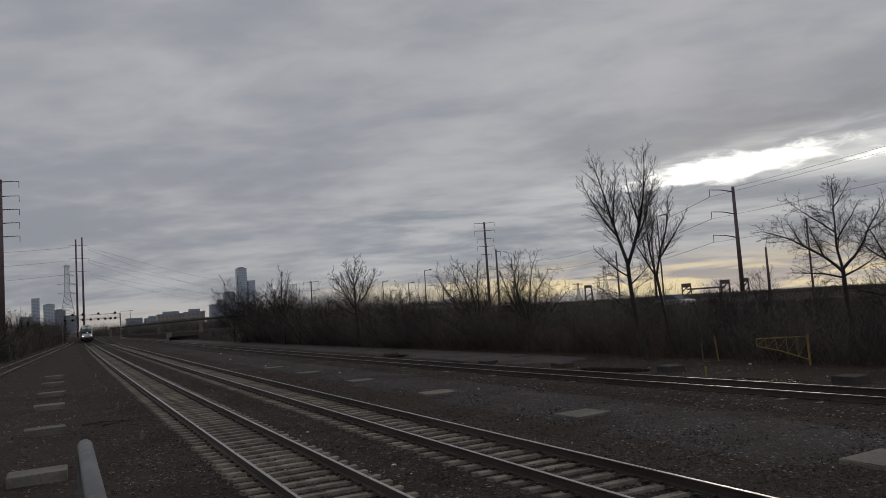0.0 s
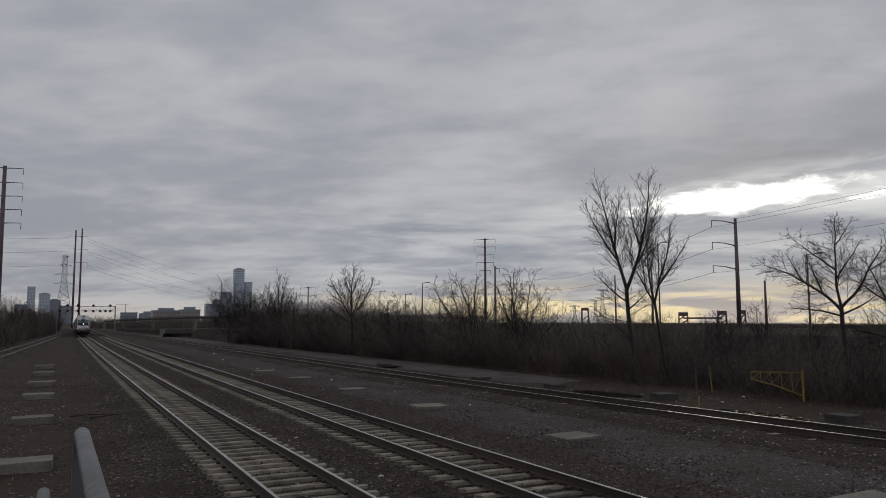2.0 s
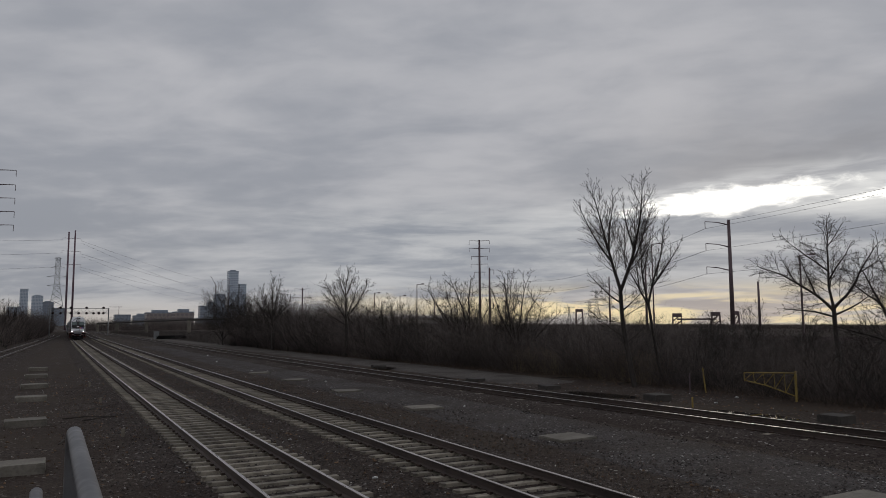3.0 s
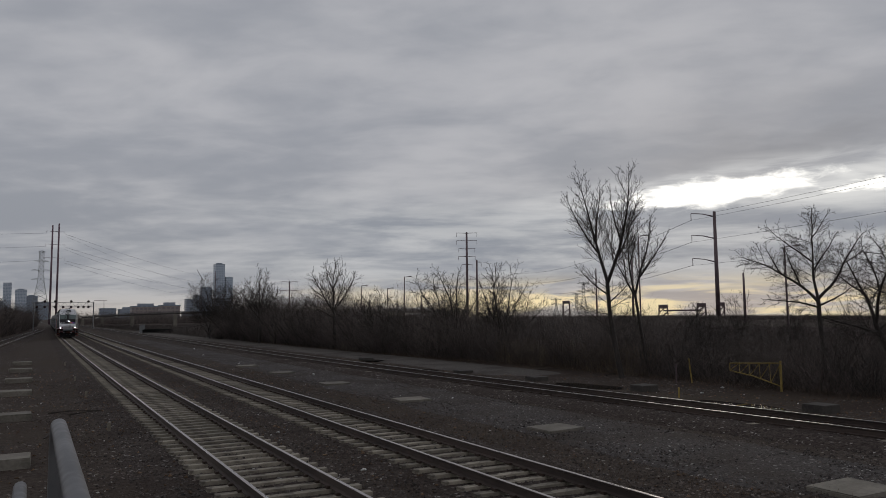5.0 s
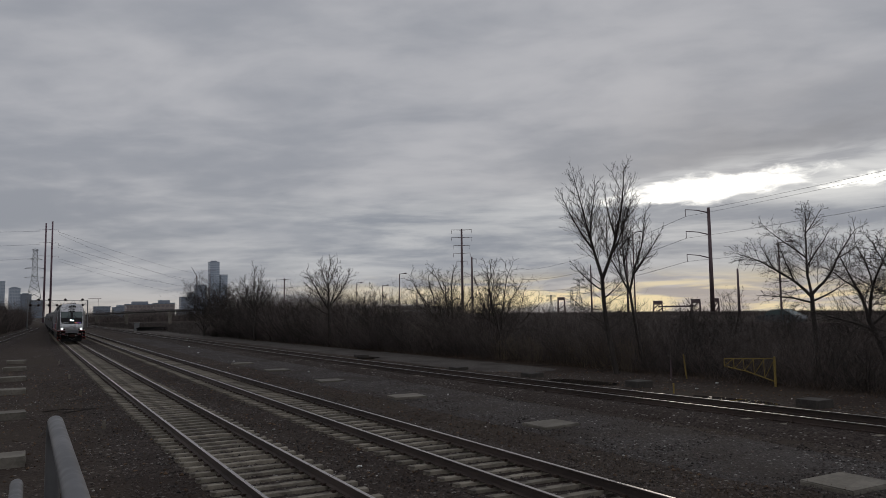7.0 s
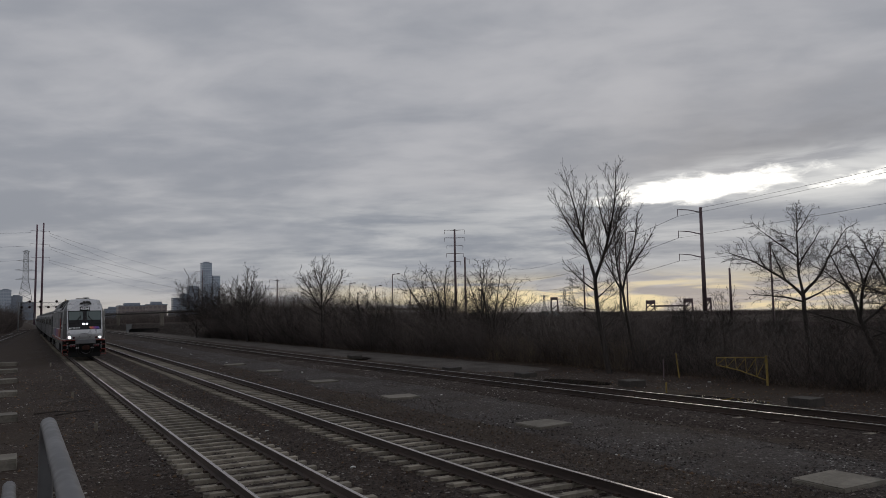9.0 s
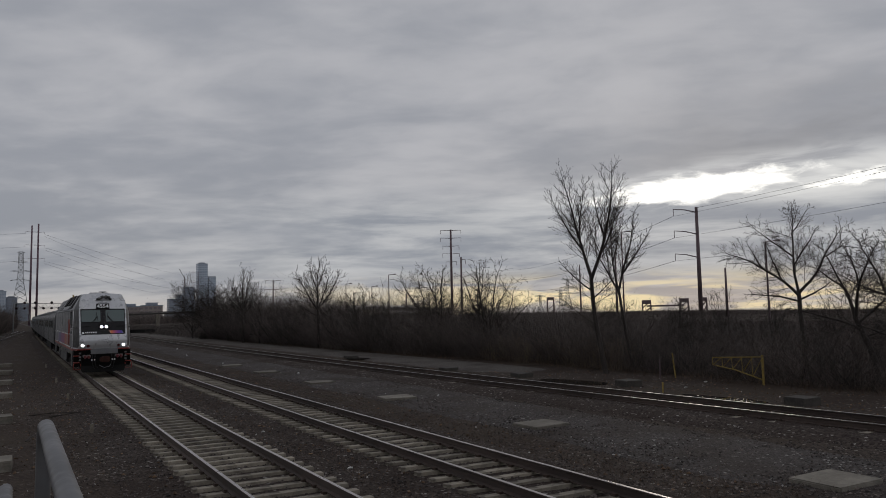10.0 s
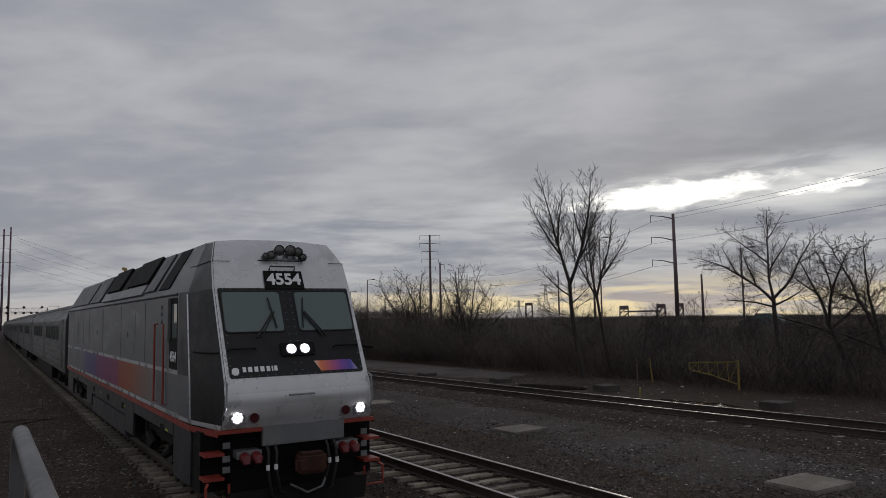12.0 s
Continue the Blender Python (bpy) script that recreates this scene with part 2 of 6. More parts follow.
def mesh_from(name, verts, faces, mats, smooth=False, slots=None):
    me = bpy.data.meshes.new(name)
    me.from_pydata([tuple(v) for v in verts], [], [tuple(f) for f in faces])
    for m in mats if isinstance(mats, (list, tuple)) else [mats]:
        me.materials.append(m)
    if slots is not None:
        me.polygons.foreach_set("material_index", slots)
    if smooth:
        me.polygons.foreach_set("use_smooth", [True] * len(me.polygons))
    me.update()
    return me


def part(name, bm, mat, parent=None, label="", at=None, smooth=False):
    me = bpy.data.meshes.new(name)
    bmesh.ops.recalc_face_normals(bm, faces=bm.faces)
    bm.to_mesh(me)
    bm.free()
    for m in mat if isinstance(mat, (list, tuple)) else [mat]:
        me.materials.append(m)
    if smooth:
        me.polygons.foreach_set("use_smooth", [True] * len(me.polygons))
    ob = tagged(new(name, me), label)
    ob.parent = parent
    if at is not None:
        ob.matrix_basis = at
    return ob


def again(ob, parent, at):
    """One more piece on the same mesh."""
    o = new(ob.name.split(".")[0], ob.data)
    o.parent, o.matrix_basis = parent, at
    return o


def add_box(bm, x0, x1, y0, y1, z0, z1, bevel=0.0, m=None):
    vs = [bm.verts.new((x, y, z)) for x in (x0, x1) for y in (y0, y1) for z in (z0, z1)]
    fs = [bm.faces.new([vs[i] for i in q]) for q in ((0, 1, 3, 2), (4, 6, 7, 5), (0, 4, 5, 1), (2, 3, 7, 6), (0, 2, 6, 4), (1, 5, 7, 3))]
    if bevel:
        got = bmesh.ops.bevel(bm, geom=list({e for f in fs for e in f.edges}), offset=bevel, segments=2, affect="EDGES")
        vs = list({v for f in got["faces"] for v in f.verts} | {v for v in vs if v.is_valid})
    if m is not None:
        bmesh.ops.transform(bm, matrix=m, verts=[v for v in vs if v.is_valid])
    return bm


def box(*a, **k):
    return add_box(bmesh.new(), *a, **k)


def add_tube(bm, points, radii, sides=8, caps=True):
    """A tube along points, one radius for each."""
    pts = [Vector(p) for p in points]
    radii = [radii] * len(pts) if isinstance(radii, (int, float)) else radii
    rings, ref = [], None
    for i, p in enumerate(pts):
        d = (pts[min(i + 1, len(pts) - 1)] - pts[max(i - 1, 0)]).normalized()
        if ref is None:
            ref = d.orthogonal().normalized()
        ref = (ref - d * ref.dot(d)).normalized()
        side = d.cross(ref)
        rings.append([bm.verts.new(p + (ref * math.cos(a) + side * math.sin(a)) * radii[i]) for a in (2 * math.pi * k / sides for k in range(sides))])
    for a, b in zip(rings, rings[1:]):
        for k in range(sides):
            bm.faces.new((a[k], a[(k + 1) % sides], b[(k + 1) % sides], b[k]))
    if caps:
        bm.faces.new(rings[0][::-1])
        bm.faces.new(rings[-1])
    return bm


def tube(points, radii, sides=8):
    return add_tube(bmesh.new(), points, radii, sides)


def extrude(bm, outline, y0, y1):
    """A closed outline of (x, z), drawn out from y0 to y1."""
    a = [bm.verts.new((x, y0, z)) for x, z in outline]
    b = [bm.verts.new((x, y1, z)) for x, z in outline]
    n = len(a)
    bm.faces.new(a)
    bm.faces.new(b[::-1])
    for i in range(n):
        bm.faces.new((a[i], b[i], b[(i + 1) % n], a[(i + 1) % n]))
    return bm


def smooth01(v, lo, hi):
    s = np.clip((np.asarray(v, float) - lo) / (hi - lo), 0, 1)
    return s * s * (3 - 2 * s)


# ---- the lines of the tracks ----
BEND = 0.036 / 1000


def track_x(n, y):
    y = np.asarray(y, float)
    bend = BEND * np.maximum(y - 10, 0) ** 2
    bend = bend + 0.06 / 1000 * np.maximum(y - 250, 0) ** 2
    if n == 1:
        return 4.32 + bend
    if n == 2:
        return 8.43 + bend
    if n == 3:
        return np.maximum(17.1 + 2.75 * np.exp(-(y - 10) / 32), 12.4 + bend)
    return np.minimum(-4.55 + 0.047 * (y - 85), 0.32 + bend)


def ground_z(x, y):
    x, y = np.asarray(x, float), np.asarray(y, float)
    z = -0.36 + 0.03 * np.sin(x * 0.9 + 0.3 * y) * np.sin(y * 0.31) + 0.0 * x
    z = z + (1.55 * smooth01(x, 31, 46) + 0.95 * smooth01(x, 67, 72)) * (1 - smooth01(y, 150, 230)) * (1 - smooth01(x, 150, 190))
    z = z - 32.0 * smooth01(x - 0.55 * y, 75, 230) * smooth01(x, 118, 175)      # the land falls to the river beyond the bank
    z = z + 1.2 * smooth01(-x, 9, 22) * smooth01(y, 40, 80) * (1 - smooth01(-x, 80, 120))
    return z


def steps(*runs):
    out = []
    for lo, hi, d in runs:
        out += list(np.arange(lo, hi, d))
    return np.array(out + [runs[-1][1]])


# ---- ground, road and highway ----
gx = steps((-2600, -300, 460), (-300, -60, 40), (-60, -12, 4), (-12, 60, 1.0), (60, 200, 10), (200, 400, 50), (400, 2800, 480))
gy = steps((-600, -60, 90), (-60, 0, 6), (0, 70, 1.0), (70, 260, 5), (260, 600, 40), (600, 4200, 400))
X, Y = np.meshgrid(gx, gy)
Z = ground_z(X, Y)
n, w = len(gy), len(gx)
idx = (np.arange(n - 1)[:, None] * w + np.arange(w - 1)[None, :]).ravel()
ground = new("ground", mesh_from("ground", np.stack([X, Y, Z], -1).reshape(-1, 3), np.stack([idx, idx + 1, idx + w + 1, idx + w], -1), DIRT, True))
tagged(ground, "dark brown dirt ground strewn with gravel and dead leaves", "ground", kind="structure")


def strip(name, label, mat, centre, outline, ys, kind="structure", wobble=0.0, start=0.0):
    """A long low bed of (offset, height) across, following a centre line."""
    verts, faces = [], []
    k = len(outline)
    for y in ys:
        c = float(centre(y))
        for i, (o, z) in enumerate(outline):
            r = wobble if 0 < i < k - 1 else wobble * 4
            verts.append((c + o + rng.uniform(-r, r), y, z + rng.uniform(-wobble, wobble) * 0.35 - start * (1 - float(smooth01(y, ys[0], ys[0] + 6)))))
    for j in range(len(ys) - 1):
        for i in range(k - 1):
            a = j * k + i
            faces.append((a, a + 1, a + k + 1, a + k))
    return tagged(new(name, mesh_from(name, verts, faces, mat, True)), label, name.replace("_", " "), kind=kind)


bed_ys = steps((-60, 2, 4), (2, 70, 0.7), (70, 460, 6))
bed = ((-2.9, -0.5), (-2.3, -0.35), (-1.75, -0.275), (-1.2, -0.262), (-0.6, -0.27), (0.0, -0.255), (0.6, -0.27), (1.2, -0.262), (1.75, -0.275), (2.3, -0.35), (2.9, -0.5))
full = tuple((o, z if abs(o) > 2 else z + 0.072) for o, z in bed)
strip("ballast_bed", "dark grey-brown crushed stone ballast under the track", BALLAST, lambda y: track_x(1, y), bed, bed_ys, wobble=0.03)
strip("ballast_bed", "dark grey-brown crushed stone ballast under the track", BALLAST, lambda y: track_x(2, y), bed, bed_ys, wobble=0.03)
strip("ballast_bed", "dark grey ballast shoulder under the far track", BALLAST, lambda y: track_x(3, y), full, bed_ys, wobble=0.03)
strip("ballast_bed", "dark ballast under the side track by the woods", BALLAST, lambda y: track_x(0, y), full, steps((40, 240, 4)), wobble=0.03)
strip("gravel_strip", "bluish grey gravel between the tracks", GRAVEL, lambda y: 13.6, ((-1.7, -0.5), (-1.2, -0.335), (0, -0.32), (1.6, -0.315), (2.6, -0.335), (3.2, -0.5)), steps((3, 60, 0.8), (60, 120, 5)), wobble=0.06)
strip("dirt_road", "pale packed gravel service road beside the brush", ROAD, lambda y: 24.6 - 0.012 * max(y - 30, 0), ((-2.8, -0.6), (-2.2, -0.30), (-0.6, -0.285), (0.9, -0.29), (2.1, -0.31), (2.8, -0.6)), steps((31, 70, 1.0), (70, 190, 5)), wobble=0.05, start=0.14)
strip("highway", "asphalt highway on a low embankment", HIGHWAY, lambda y: 60.0, ((-8, 0.9), (-7, 1.24), (0, 1.30), (7, 1.24), (8, 0.9)), steps((-200, 150, 10)))
rail_g = bmesh.new()
for yy in np.arange(-60, 150, 4.0):
    add_box(rail_g, 52.9, 53.05, yy, yy + 0.12, 1.0, 1.75)
add_box(rail_g, 52.82, 52.88, -60, 150, 1.5, 1.76)
tagged(part("guard_rail", rail_g, STEEL), "steel guard rail along the highway's edge", "guard rail", kind="structure")


# ---- rails and sleepers ----
HEAD = ((-0.036, -0.034), (-0.036, -0.006), (-0.028, 0.0), (0.028, 0.0), (0.036, -0.006), (0.036, -0.034), (0.010, -0.05), (0.010, -0.150), (0.074, -0.170), (0.074, -0.186), (-0.074, -0.186), (-0.074, -0.170), (-0.010, -0.150), (-0.010, -0.05))


def rail_mesh(n, side, ys, worn):
    verts, faces, slots = [], [], []
    k = len(HEAD)
    for y in ys:
        c = float(track_x(n, y)) + side * 0.7525
        verts += [(c + x, y, z) for x, z in HEAD]
    for j in range(len(ys) - 1):
        for i in range(k):
            a, b = j * k + i, j * k + (i + 1) % k
            faces.append((a, b, b + k, a + k))
            slots.append(1 if i in (1, 2, 3) else 0)
    return mesh_from("rail", verts, faces, [RAIL, RAILTOP if worn else DULLTOP], slots=slots)


def sleeper_mesh():
    bm = bmesh.new()
    for x0, x1, t0, t1 in ((-1.3, -0.45, -0.19, -0.20), (-0.45, 0.45, -0.20, -0.20), (0.45, 1.3, -0.20, -0.19)):
        vs = [bm.verts.new(p) for p in ((x0, -0.125, -0.40), (x1, -0.125, -0.40), (x1, 0.125, -0.40), (x0, 0.125, -0.40), (x0, -0.092, t0), (x1, -0.092, t1), (x1, 0.092, t1), (x0, 0.092, t0))]
        for q in ((4, 5, 6, 7), (0, 1, 5, 4), (2, 3, 7, 6)):
            bm.faces.new([vs[i] for i in q])
        if x0 < -1:
            bm.faces.new([vs[i] for i in (3, 0, 4, 7)])
        if x1 > 1:
            bm.faces.new([vs[i] for i in (1, 2, 6, 5)])
    n0 = len(bm.faces)
    for s in (-0.7525, 0.7525):
        for o in (-0.11, 0.11):
            add_box(bm, s + o - 0.035, s + o + 0.035, -0.06, 0.06, -0.195, -0.145)
    bm.faces.ensure_lookup_table()
    for f in bm.faces[n0:]:
        f.material_index = 1
    me = bpy.data.meshes.new("sleeper")
    bmesh.ops.recalc_face_normals(bm, faces=bm.faces)
    bm.to_mesh(me)
    bm.free()
    me.materials.append(SLEEPER)
    me.materials.append(CLIP)
    return me


TIE = sleeper_mesh()


def lay_track(n, y0, y1, label, last):
    ob = empty("railway_track", label, "railway track", "railway tracks", "structure")
    ys = steps((y0, y1, 3.0))
    for side in (-1, 1):
        o = new("rail", rail_mesh(n, side, ys, n in (1, 2)))
        o.parent = ob
    for i, y in enumerate(np.arange(max(y0, -9), last, 0.61)):
        y = float(y)
        turn = -math.atan(float(track_x(n, y + 0.5) - track_x(n, y - 0.5)))
        o = new("sleeper", TIE)
        o.parent = ob
        o.matrix_basis = Matrix.Translation((float(track_x(n, y)) + rng.uniform(-0.02, 0.02), y + rng.uniform(-0.02, 0.02), rng.uniform(-0.02, 0.004))) @ Matrix.Rotation(turn + rng.uniform(-0.008, 0.008), 4, "Z")
    return ob


lay_track(1, -60, 460, "straight main track with rusty rails on concrete sleepers", 172)
lay_track(2, -60, 460, "second main track with rusty rails on concrete sleepers", 180)
lay_track(3, -40, 330, "far track with dark rusty rails bending away", 90)
lay_track(0, 44, 240, "side track along the woods with dark rails", 120)


# ---- loose stones ----
def scatter_stones(name, label, xs, ys, zs, sizes, mat):
    base = np.array([(1, 0, 0), (-1, 0, 0), (0, 1, 0), (0, -1, 0), (0, 0, 1), (0, 0, -1)], float)
    tri = np.array([(0, 2, 4), (2, 1, 4), (1, 3, 4), (3, 0, 4), (2, 0, 5), (1, 2, 5), (3, 1, 5), (0, 3, 5)])
    k = len(xs)
    a = rng.uniform(0, 6.283, k)
    v = base[None] * rng.uniform(0.55, 1.25, (k, 6, 1)) + rng.normal(0, 0.16, (k, 6, 3))
    v[:, :, 2] *= 0.7
    c, s = np.cos(a)[:, None], np.sin(a)[:, None]
    v = np.stack([v[:, :, 0] * c - v[:, :, 1] * s, v[:, :, 0] * s + v[:, :, 1] * c, v[:, :, 2]], -1) * sizes[:, None, None]
    v += np.stack([xs, ys, zs], -1)[:, None, :]
    f = (tri[None] + (np.arange(k) * 6)[:, None, None]).reshape(-1, 3)
    return tagged(new(name, mesh_from(name, v.reshape(-1, 3), f, mat)), label, "stones", kind="stuff")


def bed_height(x, y):
    z = ground_z(x, y) + 0.0
    for n in (1, 2, 3):
        o = np.abs(x - track_x(n, y))
        z = np.maximum(z, np.interp(o, (0, 0.6, 1.2, 1.75, 2.3, 2.9), (-0.255, -0.27, -0.262, -0.275, -0.35, -0.5)))
    return np.maximum(z, np.where((x > 12.4) & (x < 16.2), -0.33, -9))


k = 34000
sy = 7 + 38 * rng.random(k) ** 1.5
sx = rng.uniform(0.5, 22.5, k)
keep = np.ones(k, bool)
for tn in (1, 2, 3):
    keep &= np.abs(np.abs(sx - track_x(tn, sy)) - 0.7525) > 0.13
sx, sy = sx[keep], sy[keep]
scatter_stones("ballast_stones", "loose angular grey-brown ballast stones", sx, sy, bed_height(sx, sy) + 0.008, rng.uniform(0.018, 0.042, len(sx)), STONE)
k = 420
sx, sy = rng.uniform(-3, 27, k), 8 + 50 * rng.random(k)
PALE = plain("pale_stone", (0.52, 0.50, 0.47), 0.8)
scatter_stones("litter_chips", "scattered pale stone chips and scraps of litter", sx, sy, bed_height(sx, sy) + 0.01, rng.uniform(0.012, 0.035, k), PALE)


k = 5200
sx, sy = rng.uniform(-4, 27.5, k), 7 + 50 * rng.random(k) ** 1.3
keep = (sx < 3.0) | (np.abs(sx - 6.4) < 0.9) | (np.abs(sx - 11.3) < 1.0) | (sx > 20.6)
sx, sy = sx[keep], sy[keep]
scatter_stones("leaf_litter", "brown dead leaves and bits of wood on the ground", sx, sy, bed_height(sx, sy) + 0.012, rng.uniform(0.02, 0.055, len(sx)), LEAF)
for x, y, a, l in ((1.2, 29.4, 20, 2.2), (0.6, 30.3, -12, 1.7), (1.6, 33.0, 60, 1.3), (2.3, 16.5, 35, 0.9), (0.4, 24.0, 75, 1.1), (27.2, 31.0, 25, 1.6), (26.6, 36.5, -20, 1.8)):
    c, s_ = math.cos(radians(a)), math.sin(radians(a))
    tagged(part("fallen_branch", tube([(0, 0, 0), (l * 0.4 * c, l * 0.4 * s_, 0.05), (l * c, l * s_, 0.02)], [0.025, 0.02, 0.008], 5), BARK, at=pose(x, y, -0.33)), "thin fallen bare branch lying on the dirt", "branch", "fallen branches")

SCRAPS = ((14.9, 80.7, 0.1), (13.2, 67.2, 0.09), (13.0, 53.7, 0.08), (14.2, 41.0, 0.09), (6.4, 15.2, 0.06), (6.3, 21.3, 0.05), (14.9, 26.2, 0.06), (24.7, 22.2, 0.08), (27.1, 23.2, 0.09), (37.7, 38.7, 0.07))

# ---- concrete footings of the old canopies ----
def footing(x, y, w, d, top, label, mat=CONCRETE):
    ob = empty("concrete_footing", label, "concrete slab", "old concrete footings", at=pose(x, y, -0.42, 0, 0, rng.uniform(-4, 4)))
    bm = box(-w / 2, w / 2, -d / 2, d / 2, -0.1, top + 0.42, bevel=0.02)
    for v in bm.verts:
        v.co += Vector((rng.uniform(-0.012, 0.012), rng.uniform(-0.012, 0.012), rng.uniform(-0.008, 0.008)))
    part("slab", bm, mat, ob)


for y in (19.8, 28.7, 37.8, 45.5, 54.2, 62.7):
    footing(-0.55, y + 0.3, 1.25, 0.9, -0.12, "tan weathered concrete footing standing proud of the dirt")
for x, y in ((13.6, 8.72), (13.45, 17.6), (13.2, 26.5), (13.15, 34.9), (13.0, 43.2), (12.8, 50.5)):
    footing(x, y, 1.3, 1.08, -0.25, "flat weathered concrete slab set in the gravel")
for x, y, h in ((23.5, 16.05, -0.10), (23.35, 24.2, -0.08), (22.6, 31.0, -0.15), (21.9, 37.2, -0.18), (22.2, 52.2, -0.15)):
    footing(x, y, 0.85, 0.85, h, "dark concrete block beside the far track", OLDBLOCK)
for y in (24.6, 35.5, 45.2, 59.5):
    ob = empty("marker_peg", "short pale stake standing in the dirt", "stake", "survey stakes", at=pose(2.12, y, -0.36))
    part("stake", box(-0.05, 0.05, -0.03, 0.03, -0.05, 0.27, bevel=0.01), SLEEPER, ob)

# scraps of litter, a cabinet and a heap of old steel far down the line
SCRAP = plain("white_scrap", (0.62, 0.62, 0.60), 0.7)
for x, y, r in SCRAPS:
    bm = bmesh.new()
    bmesh.ops.create_icosphere(bm, subdivisions=1, radius=r)
    for v in bm.verts:
        v.co = Vector((v.co.x * rng.uniform(0.5, 1.5), v.co.y * rng.uniform(0.5, 1.5), v.co.z * rng.uniform(0.2, 0.8)))
    tagged(part("litter_scrap", bm, SCRAP, at=pose(x, y, float(bed_height(np.array([x]), np.array([y]))[0]) + r * 0.4)), "crumpled white scrap of litter on the gravel", "litter", "litter scraps")
cab = empty("relay_cabinet", "pale grey trackside relay cabinet", "cabinet", at=pose(20.8, 172, -0.4))
part("housing", box(-0.5, 0.5, -0.4, 0.4, 0.15, 1.75, bevel=0.03), GALV, cab)
part("plinth", box(-0.55, 0.55, -0.45, 0.45, -0.1, 0.148), CONCRETE, cab)
part("lid", box(-0.56, 0.56, -0.46, 0.46, 1.752, 1.84, bevel=0.02), GALV, cab)
heap = empty("scrap_heap", "low dark heap of old rails and timbers", "heap", at=pose(23.6, 171, -0.4, 0, 0, -28))
for i in range(14):
    a, h = rng.uniform(-0.12, 0.12), 0.12 + 0.16 * (i // 3)
    o = rng.uniform(-0.5, 0.5)
    part("old_timber", tube([(-2.9 + o, -0.7 + 0.5 * (i % 3) + a, h), (2.9 + o, -0.7 + 0.5 * (i % 3) - a, h)], 0.14, 5), BLACKED, heap)

# puddles
for x, y, a, b in ((22.6, 18.6, 0.45, 1.7), (22.7, 27.2, 0.7, 2.2), (22.1, 51.0, 0.7, 1.6), (21.0, 40, 0.4, 1.2)):
    bm = bmesh.new()
    ring = [bm.verts.new((a * (1 + 0.2 * math.sin(3 * q + x)) * math.cos(q), b * (1 + 0.15 * math.sin(2 * q + y)) * math.sin(q), 0)) for q in (2 * math.pi * i / 40 for i in range(40))]
    bm.faces.new(ring)
    ob = part("puddle", bm, WATER, None, at=pose(x, y, -0.318 if y < 31 else -0.284, 0, 0, 6))
    tagged(ob, "dark puddle of rain water on the muddy road", "puddle", kind="structure")

# ---- gate, posts ----
gate = empty("boom_gate", "faded yellow trussed swing gate standing ajar", "gate", at=pose(27.9, 20.8, -0.36, 0, 0, 0))
part("post", tube([(0, 0, -0.1), (0, 0, 1.28)], 0.05, 10), YELLOW, gate)
far = Vector((-0.42, 0.9, 0))
unit = far.normalized()


def on_gate(s, z):
    p = unit * s
    return (p.x, p.y, z)


G = 2.08
part("top_bar", tube([on_gate(0, 1.20), on_gate(G, 1.14)], 0.024, 6), YELLOW, gate)
part("bottom_bar", tube([on_gate(0, 0.22), on_gate(G * 0.55, 0.62), on_gate(G, 0.82)], 0.024, 6), YELLOW, gate)
part("end_bar", tube([on_gate(G, 0.82), on_gate(G, 1.14)], 0.02, 6), YELLOW, gate)
for i in range(5):
    a, b = G * i / 5, G * (i + 1) / 5
    za, zb = np.interp([a, b], [0, G * 0.55, G], [0.22, 0.62, 0.82])
    part("brace", tube([on_gate(a, za), on_gate(a + 0.02, 1.18)] if i else [on_gate(0.02, 0.24), on_gate(0.03, 1.18)], 0.014, 5), YELLOW, gate)
    part("brace", tube([on_gate(a, 1.17), on_gate(b, zb)], 0.014, 5), YELLOW, gate)
for x, y, h, lean, m, lab in ((27.6, 25.4, 1.2, 8, YELLOW, "leaning faded yellow marker post at the brush"), (27.1, 25.9, 0.9, 0, STEEL, "thin grey marker post at the brush"), (22.6, 21.5, 0.40, 0, YELLOW, "short yellow stub post beside the far track")):
    ob = empty("marker_post", lab, "post", "marker posts", at=pose(x, y, -0.36, 0, -lean, 0))
    part("shaft", tube([(0, 0, -0.1), (0, 0, h), (0, 0, h + 0.02)], [0.034, 0.034, 0.02], 8), m, ob)

# ---- platform end with its hand rail, under the camera ----
bm = box(-3.0, 1.6, -9.0, 2.7, -0.5, 1.68, bevel=0.03)
tagged(part("platform", bm, CONCRETE), "raised concrete platform end", "platform", kind="structure")
hr = empty("hand_rail", "worn aluminium tube hand rail at the platform's end", "hand rail", at=pose(0, 0, 1.68))


def bent(x, z_top, y_end, z_low, r):
    c = [(x, -5.0, z_top), (x, y_end - 0.10, z_top)]
    for i in range(1, 7):
        a = math.pi / 2 * i / 6
        c.append((x, y_end - 0.10 + 0.10 * math.sin(a), z_top - 0.10 + 0.10 * math.cos(a)))
    return tube(c + [(x, y_end, z_low)], r, 16)


part("top_rail", bent(0.073, 1.099, 2.27, -0.02, 0.0185), PIPE, hr, smooth=True)
part("middle_rail", tube([(-0.012, -5, 0.80), (-0.012, 2.97, 0.80), (-0.012, 2.99, 0.798), (-0.012, 3.0, 0.795)], [0.021, 0.021, 0.016, 0.007], 12), PIPE, hr, smooth=True)
part("bracket", tube([(-0.012, 2.1, 0.80), (0.073, 2.27, 0.76)], 0.02, 8), PIPE, hr)


